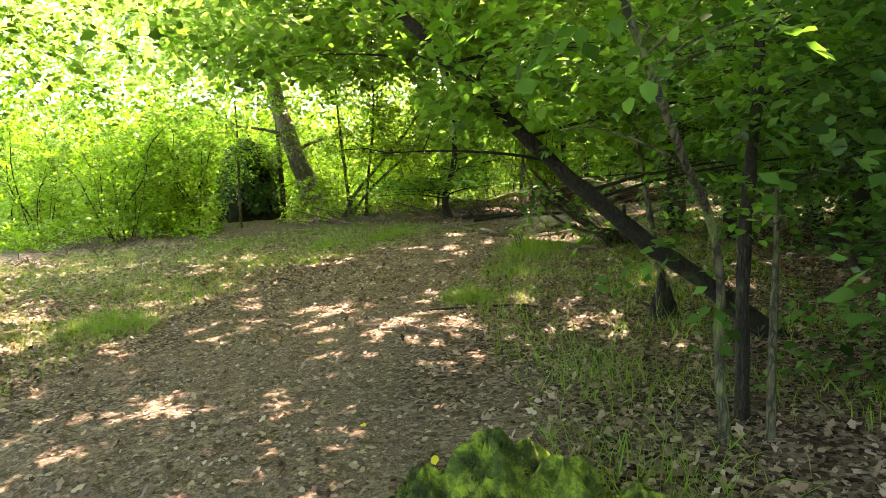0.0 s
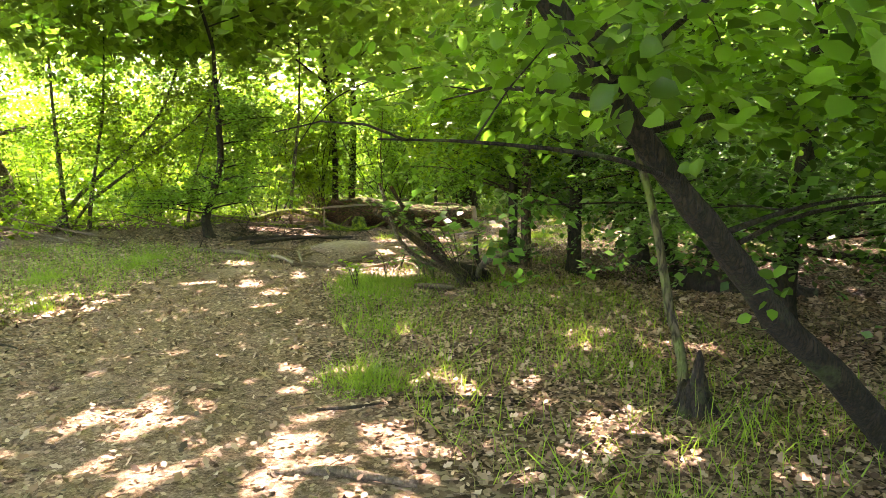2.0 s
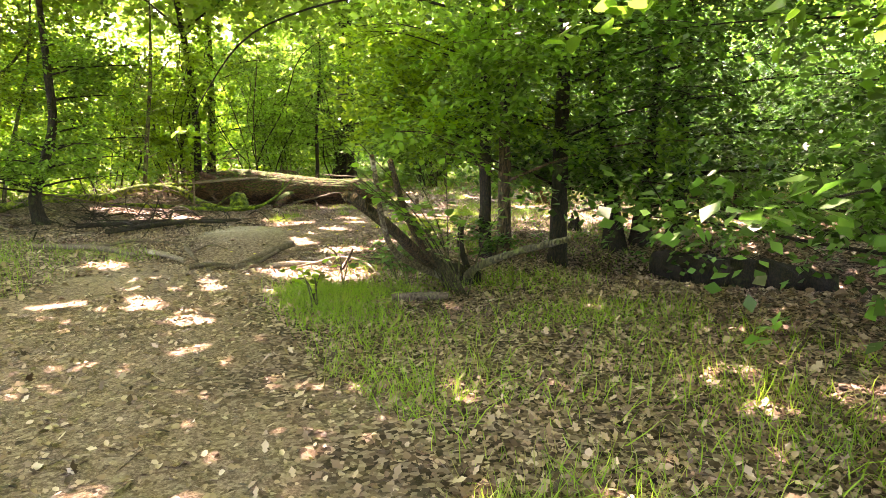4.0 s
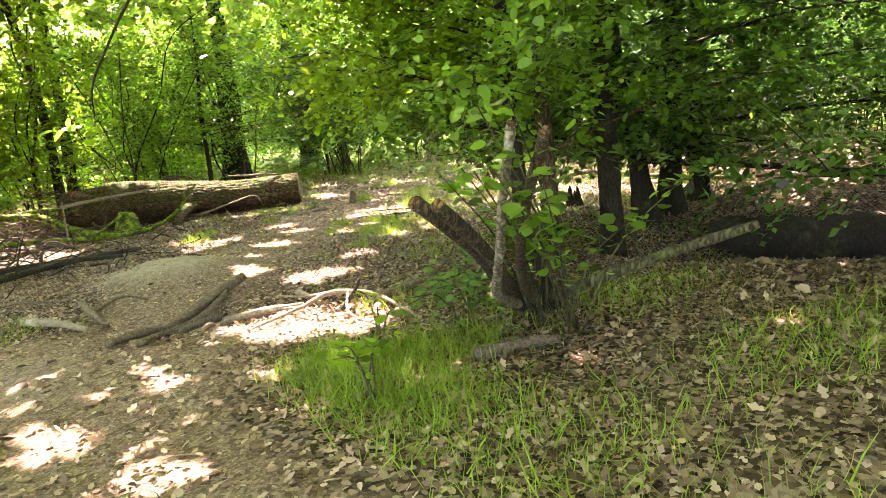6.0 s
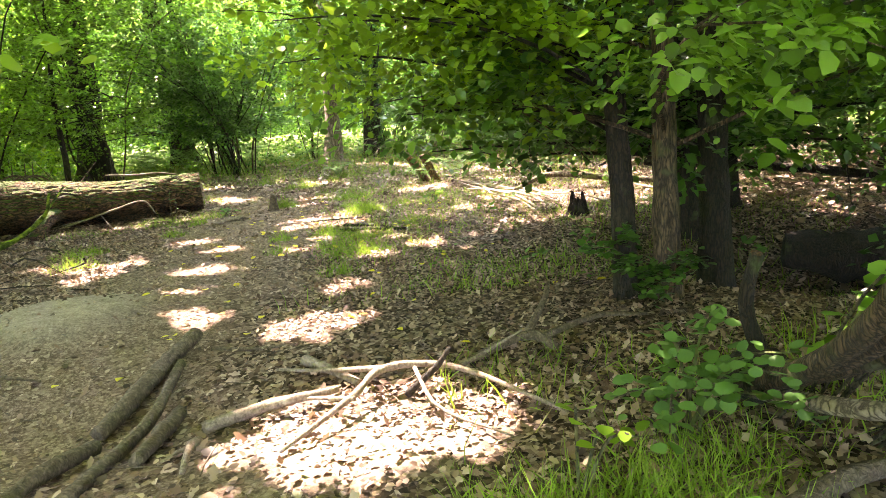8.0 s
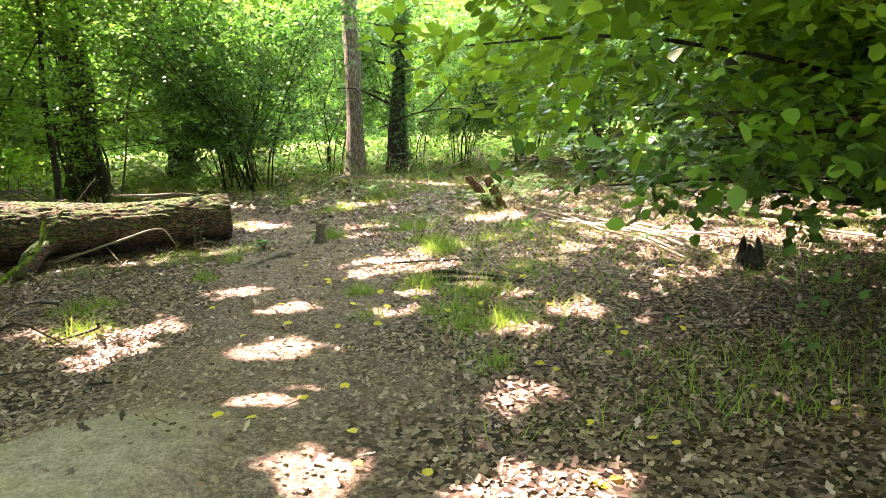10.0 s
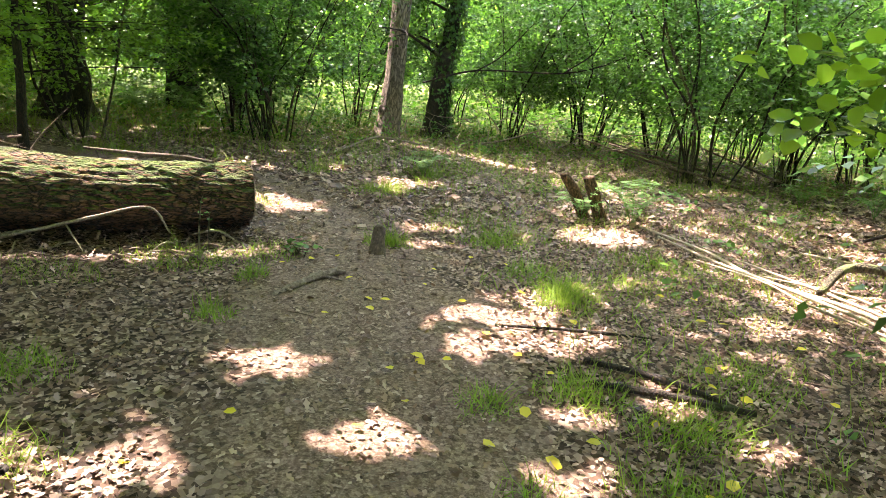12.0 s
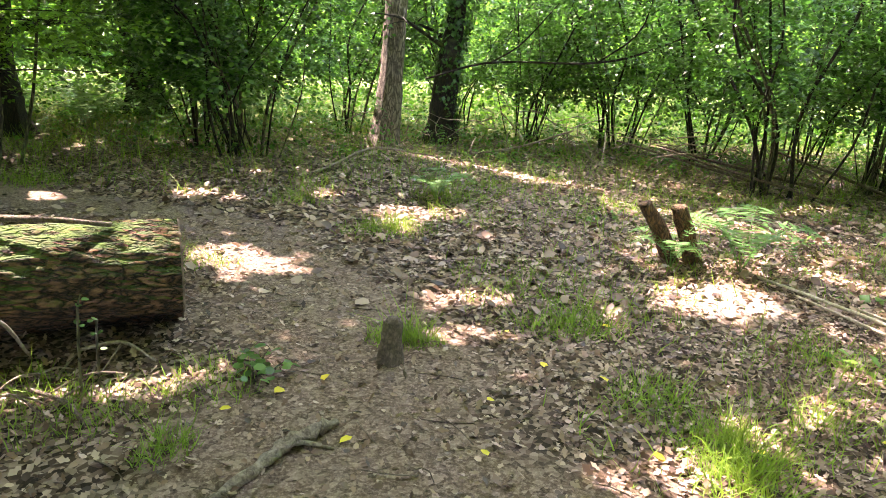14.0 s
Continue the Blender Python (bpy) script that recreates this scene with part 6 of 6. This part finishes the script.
undergrowth("undergrowth", (-22, -5), (-8.5, 16), 9500, 1001, "bright low brambles and nettles beside the path", MAT_LEAF_BRIGHT, 1.7, lambda P: (P[:, 0] < -10 + 0.3 * (P[:, 1] - 7)) & ((P[:, 1] < 3.5) | (P[:, 0] < -12.5)) & ((P[:, 0] < -19.5) | (np.abs(P[:, 1] + 3 - (8 - P[:, 0]) * 0.293) > 1.2)), 0.13)
undergrowth("undergrowth", (-14, 20.5), (10, 29), 5200, 1002, "rough green undergrowth below the bushes", MAT_LEAF_DARK, 0.9)
undergrowth("undergrowth", (5.6, 0.6), (12, 8), 1500, 1003, "low leaves coloured darker for the shade", MAT_LEAF_DARK, 0.8)
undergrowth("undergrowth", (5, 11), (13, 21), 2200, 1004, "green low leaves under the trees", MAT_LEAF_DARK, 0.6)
undergrowth("ground_plants", (-1.2, 7.4), (3.6, 19), 420, 1005, "sparse seedlings on the leaf litter", MAT_FERN, 0.08)

for k in range(26):
    u, s = rng_t.uniform(0, 1), rng_t.uniform(0.1, 0.4)
    x, y = -4.55 - 2.2 * u + rng_t.normal(0, 0.08), 13.2 - 0.62 * u + rng_t.normal(0, 0.1)
    a = rng_t.uniform(0, 6.28)
    stick("root_twig", [(x, y, 0.02), (x + 0.5 * s * math.cos(a), y + 0.5 * s * math.sin(a), 0.08 * rng_t.random() + 0.02), (x + s * math.cos(a), y + s * math.sin(a), 0.01)], [0.008, 0.006, 0.003], "thin dead root twig under the log", MAT_DEAD if k % 2 else MAT_STICK, 1100 + k, "twig", 5, group="root twigs by the log")
stick("branch", [(-4.9, 13.55, 0.69), (-5.15, 13.42, 0.74), (-5.5, 13.42, 0.74), (-5.9, 13.3, 0.78)], [0.012, 0.016, 0.018, 0.01], "dead branch lying along the mossy log top", MAT_STICK, 1140, lift=False)
leafy_shoots("weed", (-4.85, 13.05), [(-4.85, 13.0, 0.5), (-4.8, 13.05, 0.35)], "thin upright weed stalk before the log", 1141, 0.03, 5, MAT_FERN, "plant")
grass("log_foot_grass", np.concatenate([disc(rg, 500, -5.0, 12.75, 0.5, 0.25), disc(rg, 420, -5.9, 12.3, 0.6, 0.3), disc(rg, 300, -4.3, 13.1, 0.25, 0.3)]), "short grass growing along the log", 1142, 0.1, kind="stuff")
for k, (x, y) in enumerate([(-9.2, 14.6), (-8.9, 14.3), (-9.6, 14.9)]):
    stick("brushwood", [(x, y, 0.02), (x + 0.5, y + 0.3, 0.45), (x + 0.9, y + 0.9, 0.75), (x + 1.3, y + 1.0, 0.5)], [0.03, 0.025, 0.02, 0.01], "tangled dead branch behind the log", MAT_STICK, 1150 + k, twigs=[([(x + 0.5, y + 0.3, 0.45), (x + 0.3, y + 0.8, 0.8)], 0.014), ([(x + 0.9, y + 0.9, 0.75), (x + 1.2, y + 0.4, 1.0)], 0.012)], group="brushwood poles")


def brush_heap(centre, size, count, seed, mat, label):
    """A tangle of dead twigs."""
    rng = np.random.default_rng(seed)
    out = []
    for k in range(count):
        p = np.array(centre) + rng.normal(0, 1, 3) * size
        d = rng.normal(0, 1, 3) * (1, 1, 0.5)
        d = d / np.linalg.norm(d) * rng.uniform(0.25, 0.9)
        p[2] = max(p[2], 0.05)
        r = rng.uniform(0.005, 0.014)
        out.append(tube([p, p + d * 0.5 + rng.normal(0, 0.07, 3), p + d], [r, r * 0.8, r * 0.3], 4, 6, 0.05, k, cap=False))
    return tagged(part("brush_heap", *join(out), mat), label, "brushwood", kind="stuff")


brush_heap((-7.6, 14.3, 0.35), (0.6, 0.45, 0.2), 130, 1160, MAT_STICK, "tangled heap of dead twigs behind the log")
brush_heap((-8.7, 12.5, 0.55), (0.55, 0.4, 0.3), 170, 1161, MAT_ROT, "reddish torn roots at the log end")
brush_heap((-9.6, 10.4, 0.25), (1.1, 0.7, 0.18), 160, 1162, MAT_STICK, "dead twigs heaped on the bank")
brush_heap((-7.0, 8.4, 0.08), (1.0, 0.8, 0.06), 130, 1163, MAT_BARK, "dark sticks strewn on the bank")
brush_heap((-12.5, 7.2, 0.2), (1.6, 1.2, 0.15), 150, 1164, MAT_STICK, "dry brushwood under the stems")
brush_heap((-11.0, -2.0, 0.12), (1.8, 0.9, 0.1), 90, 1165, MAT_STICK, "old brushwood beside the grass")
brush_heap((2.0, 20.3, 0.25), (1.4, 0.8, 0.2), 120, 1166, MAT_DEAD, "pale dead brushwood below the hazels")
brush_heap((-0.5, 22.3, 0.3), (1.6, 0.5, 0.25), 110, 1167, MAT_DEAD, "bleached dead twigs under the bushes")


def distant_wood():
    """The far edge of the wood, beyond fifty metres."""
    n, rows = 240, 9
    a = np.linspace(0, 2 * np.pi, n, endpoint=False)
    crest = 8.5 + 1.6 * np.sin(a * 13) + 1.1 * np.sin(a * 31 + 1) + 0.7 * np.sin(a * 67 + 2) + 10 * np.clip(np.cos(a - 0.8) + 0.25, 0, 1)
    u = np.linspace(0, 1, rows)
    lump = 1.2 * np.sin(a * 41)[None] * np.sin(u * 9)[:, None]
    r = 62 + lump + 4 * u[:, None] ** 2
    V = np.stack([-3 + r * np.cos(a), 6 + r * np.sin(a), -1 + (crest + 1)[None] * u[:, None]], -1).reshape(-1, 3)
    F = [[i * n + j, i * n + (j + 1) % n, (i + 1) * n + (j + 1) % n, (i + 1) * n + j] for i in range(rows - 1) for j in range(n)]
    m, t, bs = node_material("distant_leaves")
    k = noise_at(t, coords(t), 1.3, 8.0, 0.7)
    t.links.new(ramp(t, k, [(0.35, (0.012, 0.035, 0.006)), (0.5, (0.04, 0.10, 0.012)), (0.66, (0.11, 0.2, 0.02))]), bs.inputs["Base Color"])
    bs.inputs["Roughness"].default_value = 1.0
    return tagged(part("backdrop", V, np.array(F), m), "distant edge of leafy woodland", "woodland", kind="structure")


distant_wood()
